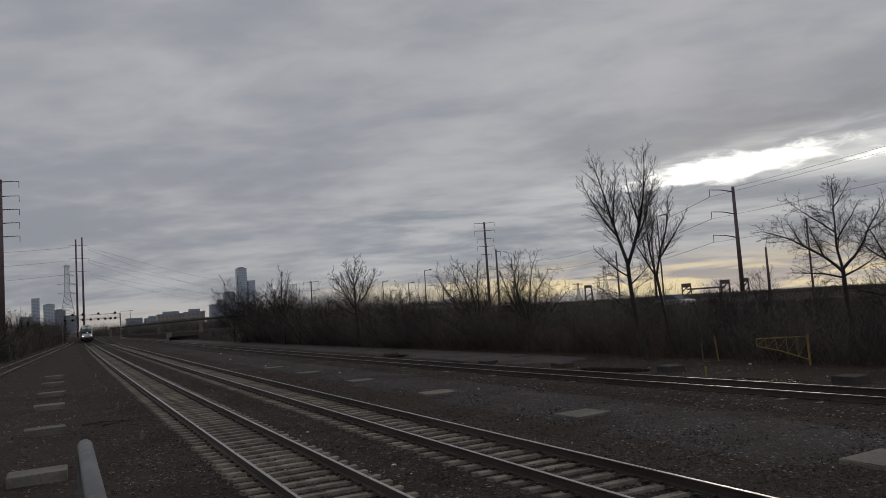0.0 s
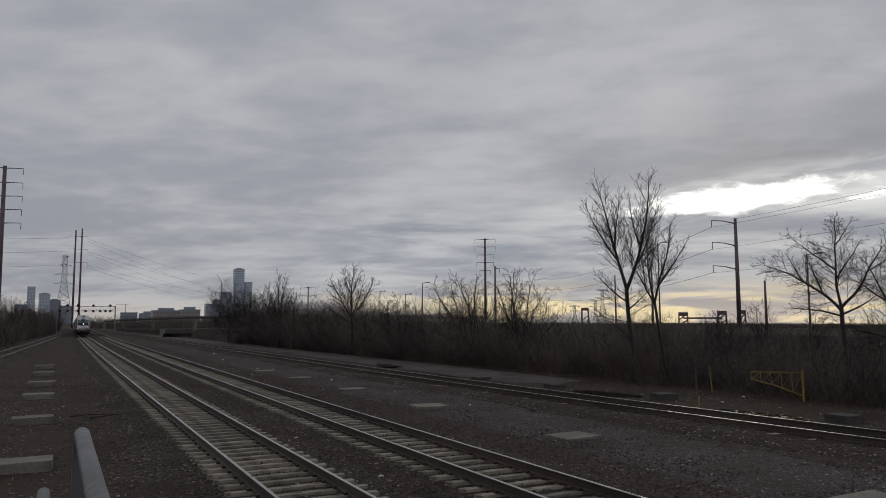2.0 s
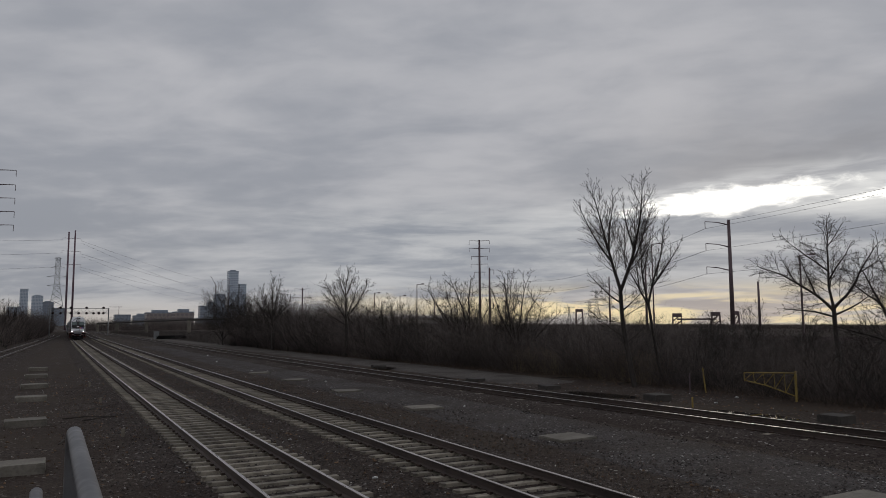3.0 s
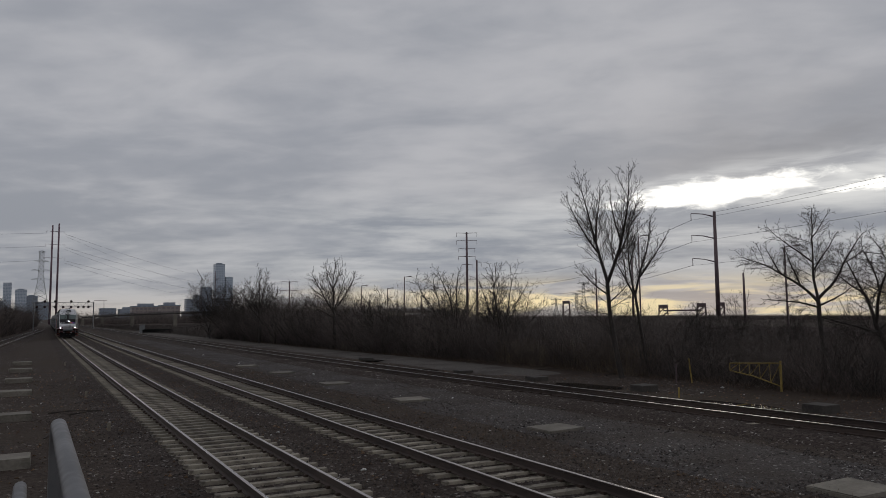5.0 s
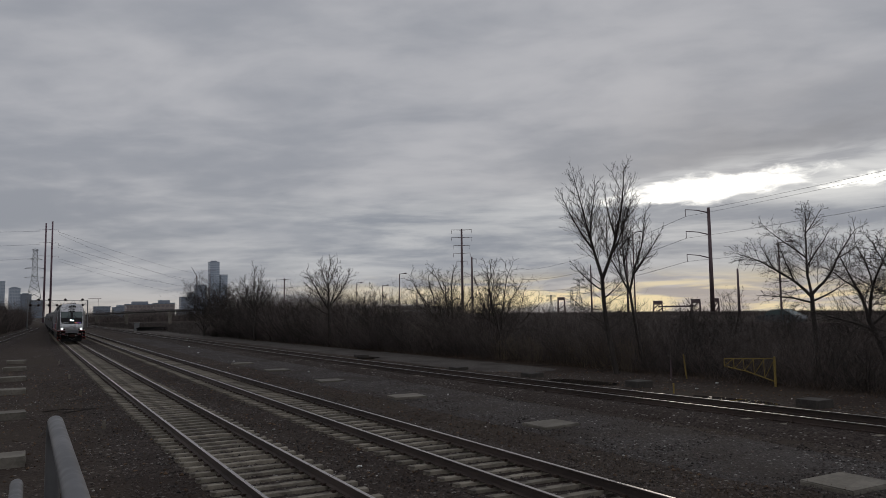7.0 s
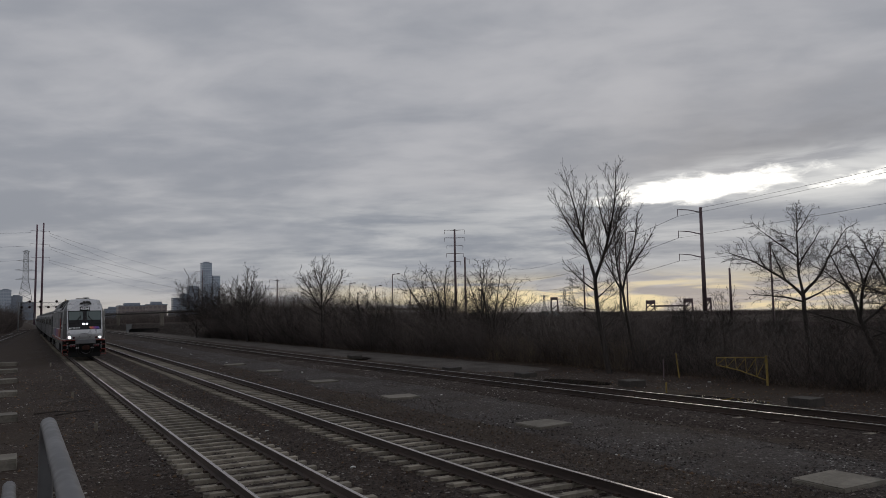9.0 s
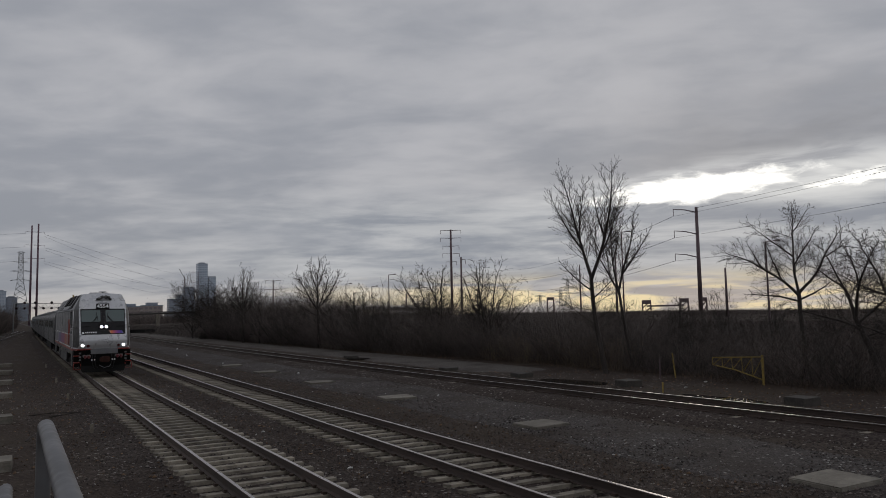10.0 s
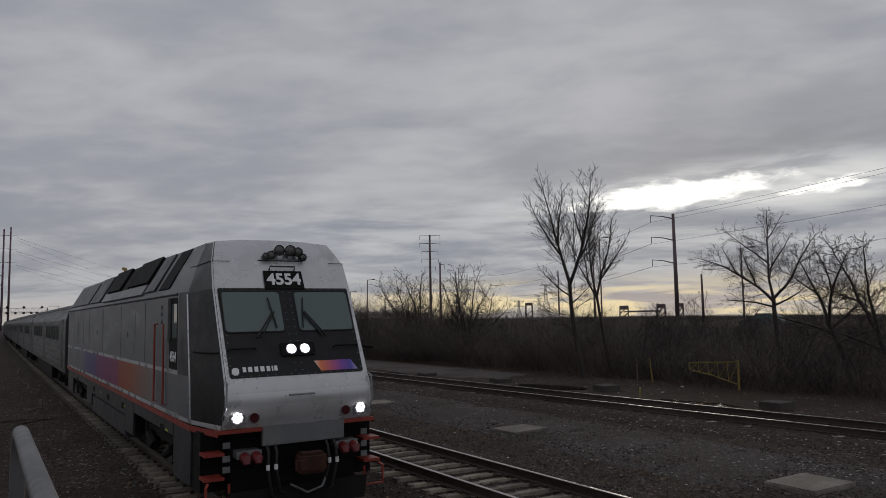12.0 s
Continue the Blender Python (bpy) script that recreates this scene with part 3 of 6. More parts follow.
# ---- trees and brush ----
def limbs_mesh(name, branches, mat, sides):
    verts, faces = [], []
    for pts, rad, level in branches:
        s = sides if level < 2 else 3
        start = len(verts)
        for i, p in enumerate(pts):
            d = (pts[min(i + 1, len(pts) - 1)] - pts[max(i - 1, 0)]).normalized()
            ref = Vector((0.31, 0.95, 0.1)) if abs(d.z) > 0.7 else Vector((0, 0, 1))
            a = d.cross(ref).normalized()
            b = d.cross(a)
            for k in range(s):
                q = 2 * math.pi * k / s
                verts.append(p + (a * math.cos(q) + b * math.sin(q)) * rad[i])
        for i in range(len(pts) - 1):
            for k in range(s):
                faces.append((start + i * s + k, start + i * s + (k + 1) % s, start + (i + 1) * s + (k + 1) % s, start + (i + 1) * s + k))
    return mesh_from(name, verts, faces, mat, True)


# leaders: (parent, where on it, lean at its start and end, lean in depth, length, thickness), leans in degrees, the trunk is number 0
def shape_tree(seed, height, r0, lean, leaders, twig=0.34, per_metre=5.0, crook=0.05, spread=38, lift=0.3, lower=(0, 0.0), depth=3, sink=0.3, fine=0.006):
    """A trunk, its leaders, and twigs along them in falling sizes, as (points, radii, level)."""
    rnd = random.Random(seed)
    out = []

    def run(p, d0, d1, length, r, tip, level, n, wobble):
        pts, rad = [p.copy()], [r]
        drift = Vector((0, 0, 0))
        for i in range(n):
            drift += Vector((rnd.gauss(0, wobble), rnd.gauss(0, wobble), rnd.gauss(0, wobble * 0.5)))
            drift *= 0.75
            d = (d0.lerp(d1, (i + 0.5) / n) + drift).normalized()
            p = p + d * length / n
            pts.append(p.copy())
            rad.append(max(r * (1 - (1 - tip) * (i + 1) / n), fine * 0.75))
        out.append((pts, rad, level))
        return pts, rad

    def leaning(a, b):
        return Vector((math.sin(radians(a)), math.sin(radians(b)), math.cos(radians(a)) * math.cos(radians(b)))).normalized()

    def at(line, f):
        pts, rad = line
        q = min(max(f, 0), 0.999) * (len(pts) - 1)
        k = int(q)
        return pts[k].lerp(pts[k + 1], q - k), rad[k] + (rad[k + 1] - rad[k]) * (q - k), (pts[k + 1] - pts[k]).normalized()

    def twigs(line, length, level, count, size, first):
        turn = rnd.uniform(0, 6.283)
        for c in range(count):
            f = first + (1 - first) * (c + rnd.random()) / count
            p, r, along = at(line, f)
            turn += 2.4 + rnd.uniform(-0.6, 0.6)
            side = along.orthogonal().normalized()
            side.rotate(Matrix.Rotation(turn, 3, along))
            ang = radians(spread * rnd.uniform(0.6, 1.35))
            d0 = (along * math.cos(ang) + side * math.sin(ang)).normalized()
            d1 = (d0 + Vector((0, 0, lift * rnd.uniform(0.5, 1.6)))).normalized()
            l = size * (1.12 - 0.62 * f) * rnd.uniform(0.55, 1.25)
            tw = run(p, d0, d1, l, max(min(r * 0.6, 0.011 * l + 0.004), fine * (1.7, 1.2, 1.0)[level - 2]), 0.45, level, 4 if level == 2 else 3, crook * 1.5)
            if level < depth + 1:
                twigs(tw, l, level + 1, max(2, int(l * per_metre * (1.15 if level == 2 else 1.1))), l * 0.56, 0.15)

    base = run(Vector((0, 0, -sink)), leaning(*lean[:2]), leaning(*lean[2:]), height + sink, r0, 0.66, 0, 8, crook * 0.5)
    lines = [base]
    for parent, f, a0, a1, b, length, r in leaders:
        p, here, _ = at(lines[parent], f)
        lines.append(run(p, leaning(a0, b), leaning(a1, b * 0.5), length, min(r, here), 0.12, 1, 9, crook))
        twigs(lines[-1], length, 2, int(length * per_metre), max(length, 1.2) * twig, 0.12)
    if lower[0]:
        turn = rnd.uniform(0, 6.283)
        for c in range(lower[0]):
            p, r, along = at(base, 0.42 + 0.55 * c / lower[0])
            turn += 2.4
            d = Vector((math.cos(turn), math.sin(turn), rnd.uniform(0.05, 0.7))).normalized()
            l = lower[1] * rnd.uniform(0.6, 1.2)
            tw = run(p, d, (d + Vector((0, 0, 0.35))).normalized(), l, r0 * 0.16, 0.2, 2, 5, crook * 1.6)
            twigs(tw, l, 3, int(l * per_metre * 1.3), l * 0.42, 0.2)
    return out


def tree(x, y, label, seed, group="bare trees", **shape):
    """The tree's own x runs across the line from the platform to it."""
    ob = empty("bare_tree", label, "tree", group, at=pose(x, y, float(ground_z(x, y)), 0, 0, -math.degrees(math.atan2(x, y))))
    b = shape_tree(seed, **shape)
    t = new("trunk", limbs_mesh("trunk", [q for q in b if q[2] < 2], BARK, 7))
    c = new("crown", limbs_mesh("crown", [q for q in b if q[2] >= 2], TWIG, 4))
    t.parent = c.parent = ob
    return ob


def fan(seed, count, low, high, length, r, start=(0.55, 1.0), curl=0.6):
    """Leaders spread evenly like a fan, each from the trunk."""
    rnd = random.Random(seed)
    out = []
    for i in range(count):
        a = low + (high - low) * (i + 0.5) / count + rnd.uniform(-5, 5)
        out.append((0, rnd.uniform(*start), a, a * curl, rnd.uniform(-28, 28), length * rnd.uniform(0.8, 1.12) * (1.05 - 0.004 * abs(a)), r * rnd.uniform(0.8, 1.1)))
    return out


tree(27.05, 29.55, "tall bare poplar with a forked trunk and upswept limbs", 12, height=5.2, r0=0.15, lean=(-9, 2, -4, 2), crook=0.045, twig=0.31, per_metre=5.6, spread=36, lift=0.45, lower=(11, 2.1), fine=0.0065,
     leaders=((0, 0.99, -19, -15, 4, 5.7, 0.10), (0, 0.97, 22, -3, -6, 6.0, 0.10), (1, 0.28, -38, -22, -8, 3.6, 0.06), (2, 0.22, 32, 12, 8, 3.6, 0.06), (1, 0.42, 10, 2, 10, 3.2, 0.05), (2, 0.40, -20, -6, -12, 2.8, 0.05), (0, 0.86, -58, -38, 5, 2.3, 0.05), (0, 0.78, 52, 30, -6, 2.1, 0.045)))
tree(29.5, 30.0, "slender bare poplar leaning at the brush's edge", 5, height=4.5, r0=0.105, lean=(-9, 3, -4, 0), crook=0.05, twig=0.31, per_metre=5.4, spread=34, lift=0.45, lower=(7, 1.4), fine=0.0065,
     leaders=((0, 0.99, 15, 6, 5, 4.5, 0.07), (0, 0.96, -24, -30, -6, 3.4, 0.06), (0, 0.90, -10, 3, 8, 4.7, 0.07), (1, 0.20, 38, 26, -8, 3.0, 0.05), (3, 0.45, 22, 8, 5, 2.1, 0.04), (2, 0.3, -6, -4, 9, 2.4, 0.04)))
tree(34.9, 23.5, "broad bare oak with wide crooked limbs", 21, height=3.9, r0=0.15, lean=(-2, 2, -2, 0), crook=0.13, twig=0.35, per_metre=6.2, spread=50, lift=0.22, fine=0.0065,
     leaders=((0, 0.98, -7, -2, 5, 4.7, 0.075), (0, 0.93, -42, -72, 8, 4.6, 0.085), (0, 0.96, 46, 34, -8, 4.0, 0.085), (1, 0.40, -52, -40, 4, 3.0, 0.06), (1, 0.68, 40, 26, 6, 1.7, 0.04), (0, 0.86, -70, -86, -6, 2.7, 0.06), (0, 0.88, 62, 52, 8, 2.3, 0.06), (2, 0.45, -40, -30, 10, 2.0, 0.045), (3, 0.55, 62, 50, 6, 1.7, 0.04), (1, 0.3, 34, 30, -18, 2.4, 0.05), (2, 0.25, -14, -22, -20, 2.3, 0.05)))
tree(33.0, 18.6, "leaning dark bare tree with tangled limbs", 33, height=2.9, r0=0.16, lean=(-8, 5, -14, 0), crook=0.15, twig=0.36, per_metre=6.4, spread=50, lift=0.2, fine=0.008,
     leaders=((0, 0.98, -16, -30, 5, 3.6, 0.09), (0, 0.8, -62, -80, 8, 3.2, 0.07), (0, 0.98, 14, 22, -10, 3.8, 0.09), (0, 0.9, 50, 56, 10, 2.9, 0.07), (1, 0.4, -50, -60, -14, 2.0, 0.05), (3, 0.4, -20, -4, 12, 2.4, 0.05), (0, 0.7, 70, 60, -16, 2.2, 0.05)))
tree(31.6, 16.2, "leaning dark bare tree with tangled limbs", 36, height=2.6, r0=0.15, lean=(-4, 5, -12, 0), crook=0.15, twig=0.36, per_metre=6.4, spread=50, lift=0.2, fine=0.008,
     leaders=((0, 0.98, -34, -20, 5, 4.3, 0.10), (0, 0.9, -12, 6, -10, 4.2, 0.09), (0, 0.85, 40, 34, 10, 3.4, 0.08), (1, 0.35, -60, -56, 10, 2.2, 0.05), (0, 0.7, -66, -74, -8, 2.5, 0.06)))
tree(26.5, 70.2, "round-crowned bare tree above the thicket", 8, height=4.3, r0=0.19, lean=(-3, 2, -3, 0), crook=0.07, twig=0.36, per_metre=4.4, spread=42, lift=0.3, fine=0.0115,
     leaders=((0, 0.98, -5, 3, 4, 4.9, 0.10), (0, 0.9, -42, -26, 6, 4.4, 0.08), (0, 0.92, 36, 18, -6, 4.2, 0.08), (0, 0.75, -62, -50, 10, 3.3, 0.06), (0, 0.75, 64, 46, -8, 2.9, 0.06), (1, 0.3, -24, -12, -14, 3.2, 0.05), (1, 0.4, 26, 14, 14, 2.8, 0.05), (2, 0.4, -62, -48, -6, 2.0, 0.04), (0, 0.85, -20, -14, 22, 4.0, 0.06), (0, 0.88, 16, 10, -22, 4.0, 0.06)))
tree(24.7, 91.7, "pale fan-shaped bare tree above the thicket", 14, height=4.4, r0=0.18, lean=(0, 2, -1, 0), crook=0.045, twig=0.34, per_metre=3.8, spread=32, lift=0.35, fine=0.0115, leaders=fan(3, 10, -50, 46, 4.5, 0.075, (0.72, 1.0), 0.65))
LOCUST = dict(crook=0.16, twig=0.35, per_metre=3.5, spread=52, lift=0.2, fine=0.0105)
tree(30.2, 51.8, "low spreading bare tree in the thicket", 17, height=1.5, r0=0.22, lean=(-10, 0, -18, 0), leaders=fan(4, 6, -66, 34, 5.4, 0.11, (0.5, 1.0), 0.8), **LOCUST)
tree(31.0, 54.0, "low spreading bare tree in the thicket", 19, height=1.6, r0=0.20, lean=(-6, 0, -8, 0), leaders=fan(5, 5, -44, 26, 6.0, 0.11, (0.5, 1.0), 0.8), **LOCUST)
tree(30.5, 45.7, "many-limbed bare tree in the thicket", 23, height=1.4, r0=0.22, lean=(-4, 0, 4, 0), leaders=fan(6, 7, -34, 62, 6.0, 0.11, (0.4, 1.0), 0.85), **LOCUST)
tree(31.5, 48.0, "many-limbed bare tree in the thicket", 24, height=1.4, r0=0.20, lean=(0, 0, 2, 0), leaders=fan(7, 5, -32, 46, 5.9, 0.10, (0.4, 1.0), 0.8), **LOCUST)
for i, (x, y, h) in enumerate(((27.8, 63.0, 4.6), (28.5, 58.0, 3.2), (27.3, 67.0, 3.8), (26.6, 75.0, 3.9), (26.0, 84.0, 4.6), (26.3, 79.0, 4.0), (26.0, 97.0, 5.4), (25.4, 102.0, 6.0), (27.0, 104.0, 6.6), (25.6, 88.0, 4.6), (27.6, 60.5, 4.2), (23.6, 116.0, 7.4), (25.0, 114.0, 7.8), (26.5, 113.0, 7.2), (28.2, 112.0, 7.7), (29.8, 111.0, 7.0), (29.5, 66.0, 5.0), (29.0, 72.0, 5.0), (28.6, 81.0, 5.4), (30.0, 62.0, 4.8))):
    tree(x, y, "dark bushy bare tree in the thicket", 60 + i, height=h * 0.25, r0=0.12, lean=(0, 0, 0, 0), leaders=fan(80 + i, 7, -50, 50, h * 0.9, 0.07, (0.3, 1.0), 0.7), crook=0.13, twig=0.37, per_metre=3.3, spread=46, lift=0.22, fine=0.011)
for i, (x, y, h) in enumerate(((-9.6, 118, 5.2), (-12.5, 112, 6.0), (-8.0, 134, 3.8), (-11, 126, 5.2), (-6.5, 150, 3.8), (-5.0, 170, 3.6))):
    tree(x, y, "bare tree in the woods along the side track", 50 + i, "trees by the side track", height=h * 0.9, r0=0.2, lean=(0, 0, 2, 0), leaders=fan(20 + i, 8, -42, 42, h * 1.05, 0.09, (0.55, 1.0), 0.6), crook=0.09, twig=0.34, per_metre=3.2, spread=38, lift=0.35, fine=0.013)
for i, (x, y) in enumerate(((36.5, 33.0), (38.5, 28.0), (34.0, 38.0), (37.0, 20.0), (35.0, 14.0), (40.0, 36.0), (31.5, 27.5), (33.2, 30.5), (36.0, 26.0), (32.8, 34.5), (35.5, 37.5), (39.0, 32.0), (33.0, 21.5), (34.2, 40.5), (31.6, 42.5), (38.0, 23.5))):
    tree(x, y, "small bare sapling on the embankment", 90 + i, "embankment saplings", height=0.8, r0=0.05, lean=(0, 0, 0, 0), leaders=fan(30 + i, 6, -38, 38, 2.0 + 0.25 * (i % 4), 0.03, (0.4, 1.0), 0.6), crook=0.12, twig=0.4, per_metre=5.0)


def thicket(name, label, xs, ys, zs, hs, mat, thick=0.012, lean=0.22, twigs=5, droop=0.0):
    """Thousands of thin bent stems with side twigs, as one mass."""
    k = len(xs)
    p0 = np.stack([xs, ys, zs], -1)
    d1 = np.stack([rng.normal(0, lean, k), rng.normal(0, lean, k), np.ones(k)], -1)
    d2 = d1 + np.stack([rng.normal(0, lean * 1.3, k), rng.normal(0, lean * 1.3, k), -droop * np.ones(k)], -1)
    p1 = p0 + d1 * (hs * 0.55)[:, None]
    p2 = p1 + d2 * (hs * 0.45)[:, None]
    seg_a, seg_b, ra, rb = [p0, p1], [p1, p2], [np.full(k, thick), np.full(k, thick * 0.7)], [np.full(k, thick * 0.7), np.full(k, thick * 0.2)]
    for _ in range(twigs):
        f = rng.uniform(0.25, 1.0, k)[:, None]
        q = np.where(f < 0.55, p0 + (p1 - p0) * f / 0.55, p1 + (p2 - p1) * (f - 0.55) / 0.45)
        e = q + np.stack([rng.normal(0, 0.30, k), rng.normal(0, 0.30, k), rng.uniform(0.0, 0.5, k)], -1) * (0.35 * hs)[:, None]
        seg_a.append(q), seg_b.append(e), ra.append(np.full(k, thick * 0.5)), rb.append(np.full(k, thick * 0.15))
    a, b, ra, rb = np.concatenate(seg_a), np.concatenate(seg_b), np.concatenate(ra), np.concatenate(rb)
    m = len(a)
    ring = np.array([(1, 0, 0), (-0.5, 0.866, 0), (-0.5, -0.866, 0)])
    v = np.concatenate([a[:, None] + ring[None] * ra[:, None, None], b[:, None] + ring[None] * rb[:, None, None]], 1)
    q = np.array([(0, 1, 4, 3), (1, 2, 5, 4), (2, 0, 3, 5)])
    f = (q[None] + (np.arange(m) * 6)[:, None, None]).reshape(-1, 4)
    return tagged(new(name, mesh_from(name, v.reshape(-1, 3), f, mat)), label, "brush", kind="stuff")


def edge_x(y):
    return np.interp(y, (0, 17, 19, 24, 30, 38, 47, 60, 82, 140, 200), (28.2, 28.2, 28.2, 28.2, 28.3, 28.6, 27.7, 26.5, 25.6, 24.5, 20.5))


def lumpy(x, y, seed):
    """Uneven growth, 0.5 to 1.5, in lumps of a few metres."""
    return 1 + 0.75 * np.array([noise.noise(Vector((a * 0.32, b * 0.32, seed))) + 0.6 * noise.noise(Vector((a * 0.9, b * 0.9, seed))) for a, b in zip(x, y)]) * 1.3


k = 24000
by = 5 + 57 * rng.random(k)
bx = edge_x(by) + 0.3 + 17.0 * rng.random(k) ** 1.6
grown = np.clip(lumpy(bx, by, 2.0), 0.35, 1.75) * rng.uniform(0.7, 1.15, k) * np.interp(bx - edge_x(by), (0, 0.6, 2.5, 9, 17), (0.4, 0.75, 1.0, 0.74, 0.40))
thicket("brush", "dense dark brown leafless thicket beside the road", bx, by, ground_z(bx, by) - 0.05, np.interp(by, (6, 28, 36, 43, 60), (2.0, 2.1, 2.6, 3.0, 3.4)) * grown, BRUSH, 0.011, 0.78, 6)
k = 18000
by = 60 + 59 * rng.random(k)
bx = edge_x(by) + 0.3 + 11 * rng.random(k) ** 1.4
grown = np.clip(lumpy(bx, by, 5.0), 0.3, 1.95) * rng.uniform(0.7, 1.1, k) * np.interp(bx - edge_x(by), (0, 1.0, 3.0, 11), (0.4, 0.75, 1.0, 0.9))
thicket("brush", "tall dark tangled thicket of bare saplings", bx, by, ground_z(bx, by) - 0.05, np.interp(by, (60, 75, 95, 119), (3.2, 3.5, 4.4, 4.8)) * grown, BRUSH, 0.018, 0.65, 6)
k = 10000
by = 112 + 210 * rng.random(k) ** 1.2
bx = np.maximum(24 - 0.02 * (by - 110), track_x(3, by) + 4) + 45 * rng.random(k) ** 1.4
thicket("brush", "low brown scrub field beside the tracks", bx, by, ground_z(bx, by) - 0.05, rng.uniform(0.3, 1.0, k) * np.clip(lumpy(bx, by, 4.0), 0.3, 2.0), TWIG, 0.025, 0.6)
k = 10000
by = 118 + 230 * rng.random(k)
bx = track_x(0, by) - 3.2 - 9 * rng.random(k)
thicket("brush", "dark bare woods edge along the side track", bx, by, ground_z(bx, by) - 0.05, rng.uniform(2.6, 5.6, k) * np.clip(lumpy(bx, by, 9.0), 0.5, 1.4), BRUSH, 0.03, 0.35)
k = 9000
by = -5 + 75 * rng.random(k)
bx = 45.5 + 6.3 * rng.random(k)
thicket("brush", "low dark scrub along the highway's edge", bx, by, ground_z(bx, by) - 0.05, rng.uniform(0.4, 0.9, k) * np.clip(lumpy(bx, by, 8.0), 0.5, 1.4), BRUSH, 0.014, 0.6)
k = 9000
by = 395 + 90 * rng.random(k)
bx = 14 + 130 * rng.random(k)
thicket("far_woods", "brown leafless woods far beyond the viaduct", bx, by, ground_z(bx, by) - 0.05, rng.uniform(2.5, 5.5, k) * np.clip(lumpy(bx * 0.25, by * 0.25, 6.0), 0.6, 1.4), BRUSH, 0.05, 0.35)
k = 20000
by = -10 + 150 * rng.random(k)
bx = 66.6 + 15 * rng.random(k)
thicket("brush", "dark brush on the bank behind the highway", bx, by, ground_z(bx, by) - 0.05, rng.uniform(0.2, 0.62, k), BRUSH, 0.03, 0.6)
k = 9000
by = 7 + 40 * rng.random(k) ** 1.4
bx = np.where(rng.random(k) < 0.6, rng.normal(11.3, 0.8, k), np.where(rng.random(k) < 0.5, rng.normal(6.4, 0.35, k), rng.normal(1.0, 1.3, k)))
thicket("dry_weeds", "low brown dead weeds in the ballast", bx, by, bed_height(bx, by) - 0.01, rng.uniform(0.04, 0.16, k), WEED, 0.004, 0.8, 3)
k = 1500
by = 30 + 14 * rng.random(k)
bx = edge_x(by) + 0.2 + 2.2 * rng.random(k)
thicket("reeds", "dry tan reeds at the thicket's edge", bx, by, ground_z(bx, by) - 0.05, rng.uniform(1.2, 2.3, k), REED, 0.007, 0.12, 1, 0.4)
k = 5000
by = 8 + 90 * rng.random(k)
bx = edge_x(by) - 0.9 + 1.6 * rng.random(k)
thicket("dry_grass", "flattened dead grass and weeds along the road", bx, by, ground_z(bx, by) - 0.02, rng.uniform(0.12, 0.45, k), WEED, 0.006, 0.5, 2, 0.4)
# the evergreen shrubs under the woods
SHRUB = material("evergreen_leaves", (0.018, 0.024, 0.016), (0.045, 0.055, 0.035), 0.8, scale=6)
for i, (x, y, r) in enumerate(((-7.7, 112, 3.0), (-11.5, 116, 3.6), (-9.6, 109, 2.4))):
    ob = empty("evergreen_shrub", "dark evergreen shrub at the woods' edge", "shrub", "evergreen shrubs", at=pose(x, y, float(ground_z(x, y))))
    part("stem", tube([(0, 0, -0.1), (0, 0, r)], [0.12, 0.04], 6), BARK, ob)
    m = 2600
    u = rng.normal(0, 1, (m, 3))
    u = u / np.linalg.norm(u, axis=1)[:, None] * (rng.random(m) ** 0.4)[:, None] * r * (0.8 + 0.3 * np.sin(u[:, :1] * 5 + i))
    u[:, 2] = np.abs(u[:, 2] + r * 0.45)
    t1, t2 = rng.normal(0, 0.11, (m, 3)), rng.normal(0, 0.11, (m, 3))
    v = np.stack([u, u + t1, u + t2], 1).reshape(-1, 3)
    o = new("leaves", mesh_from("leaves", v, np.arange(m * 3).reshape(-1, 3), SHRUB))
    o.parent = ob


# ---- poles, towers, wires ----
def pole(x, y, h, r, arms, label, mat=STEEL, base=None, group="steel power poles", turn=0.0):
    b = float(ground_z(x, y)) if base is None else base
    ob = empty("power_pole", label, "power pole", group, at=pose(x, y, b, 0, 0, turn))
    part("shaft", tube([(0, 0, -0.3), (0, 0, h - b)], [r, r * 0.62], 12), mat, ob, smooth=True)
    for z, l, rise in arms:
        part("arm", tube([(0, 0, z - b), (l * 0.5, 0, z - b + rise * 0.7), (l, 0, z - b + rise)], [0.10, 0.07, 0.05], 6), mat, ob)
        part("insulator", tube([(l, 0, z - b + rise), (l, 0, z - b + rise - 1.1)], 0.05, 6), mat, ob)
    return ob


def pair(z, l, rise=0.25):
    return [(z, l, rise), (z, -l, rise)]


pole(10.9, 450.0, 54.4, 0.62, pair(49.7, 2.9) + pair(42.6, 3.1) + pair(35.4, 3.3), "tall faded red steel power pole beside its twin", mat=TOWER, base=-0.4)
pole(7.8, 449.0, 53.2, 0.62, pair(49.7, 2.9) + pair(42.6, 3.1) + pair(35.4, 3.3), "tall faded red steel power pole beside its twin", mat=TOWER, base=-0.4)
pole(-9.1, 149.7, 30.6, 0.5, [(z, s * 2.9, 0.15) for z in (30.2, 27.6, 25.2, 22.8, 20.4) for s in (1, -1)] + [(17.8, -1.6, 0)], "tall rust-red steel power pole with many arms", group="steel power poles")
pole(91.1, 78.1, 18.4, 0.36, [(17.6, -3.4, 0.7), (14.2, -3.4, 0.7), (10.6, -3.4, 0.7)], "dark reddish steel power pole with one-sided curved arms", turn=-50)
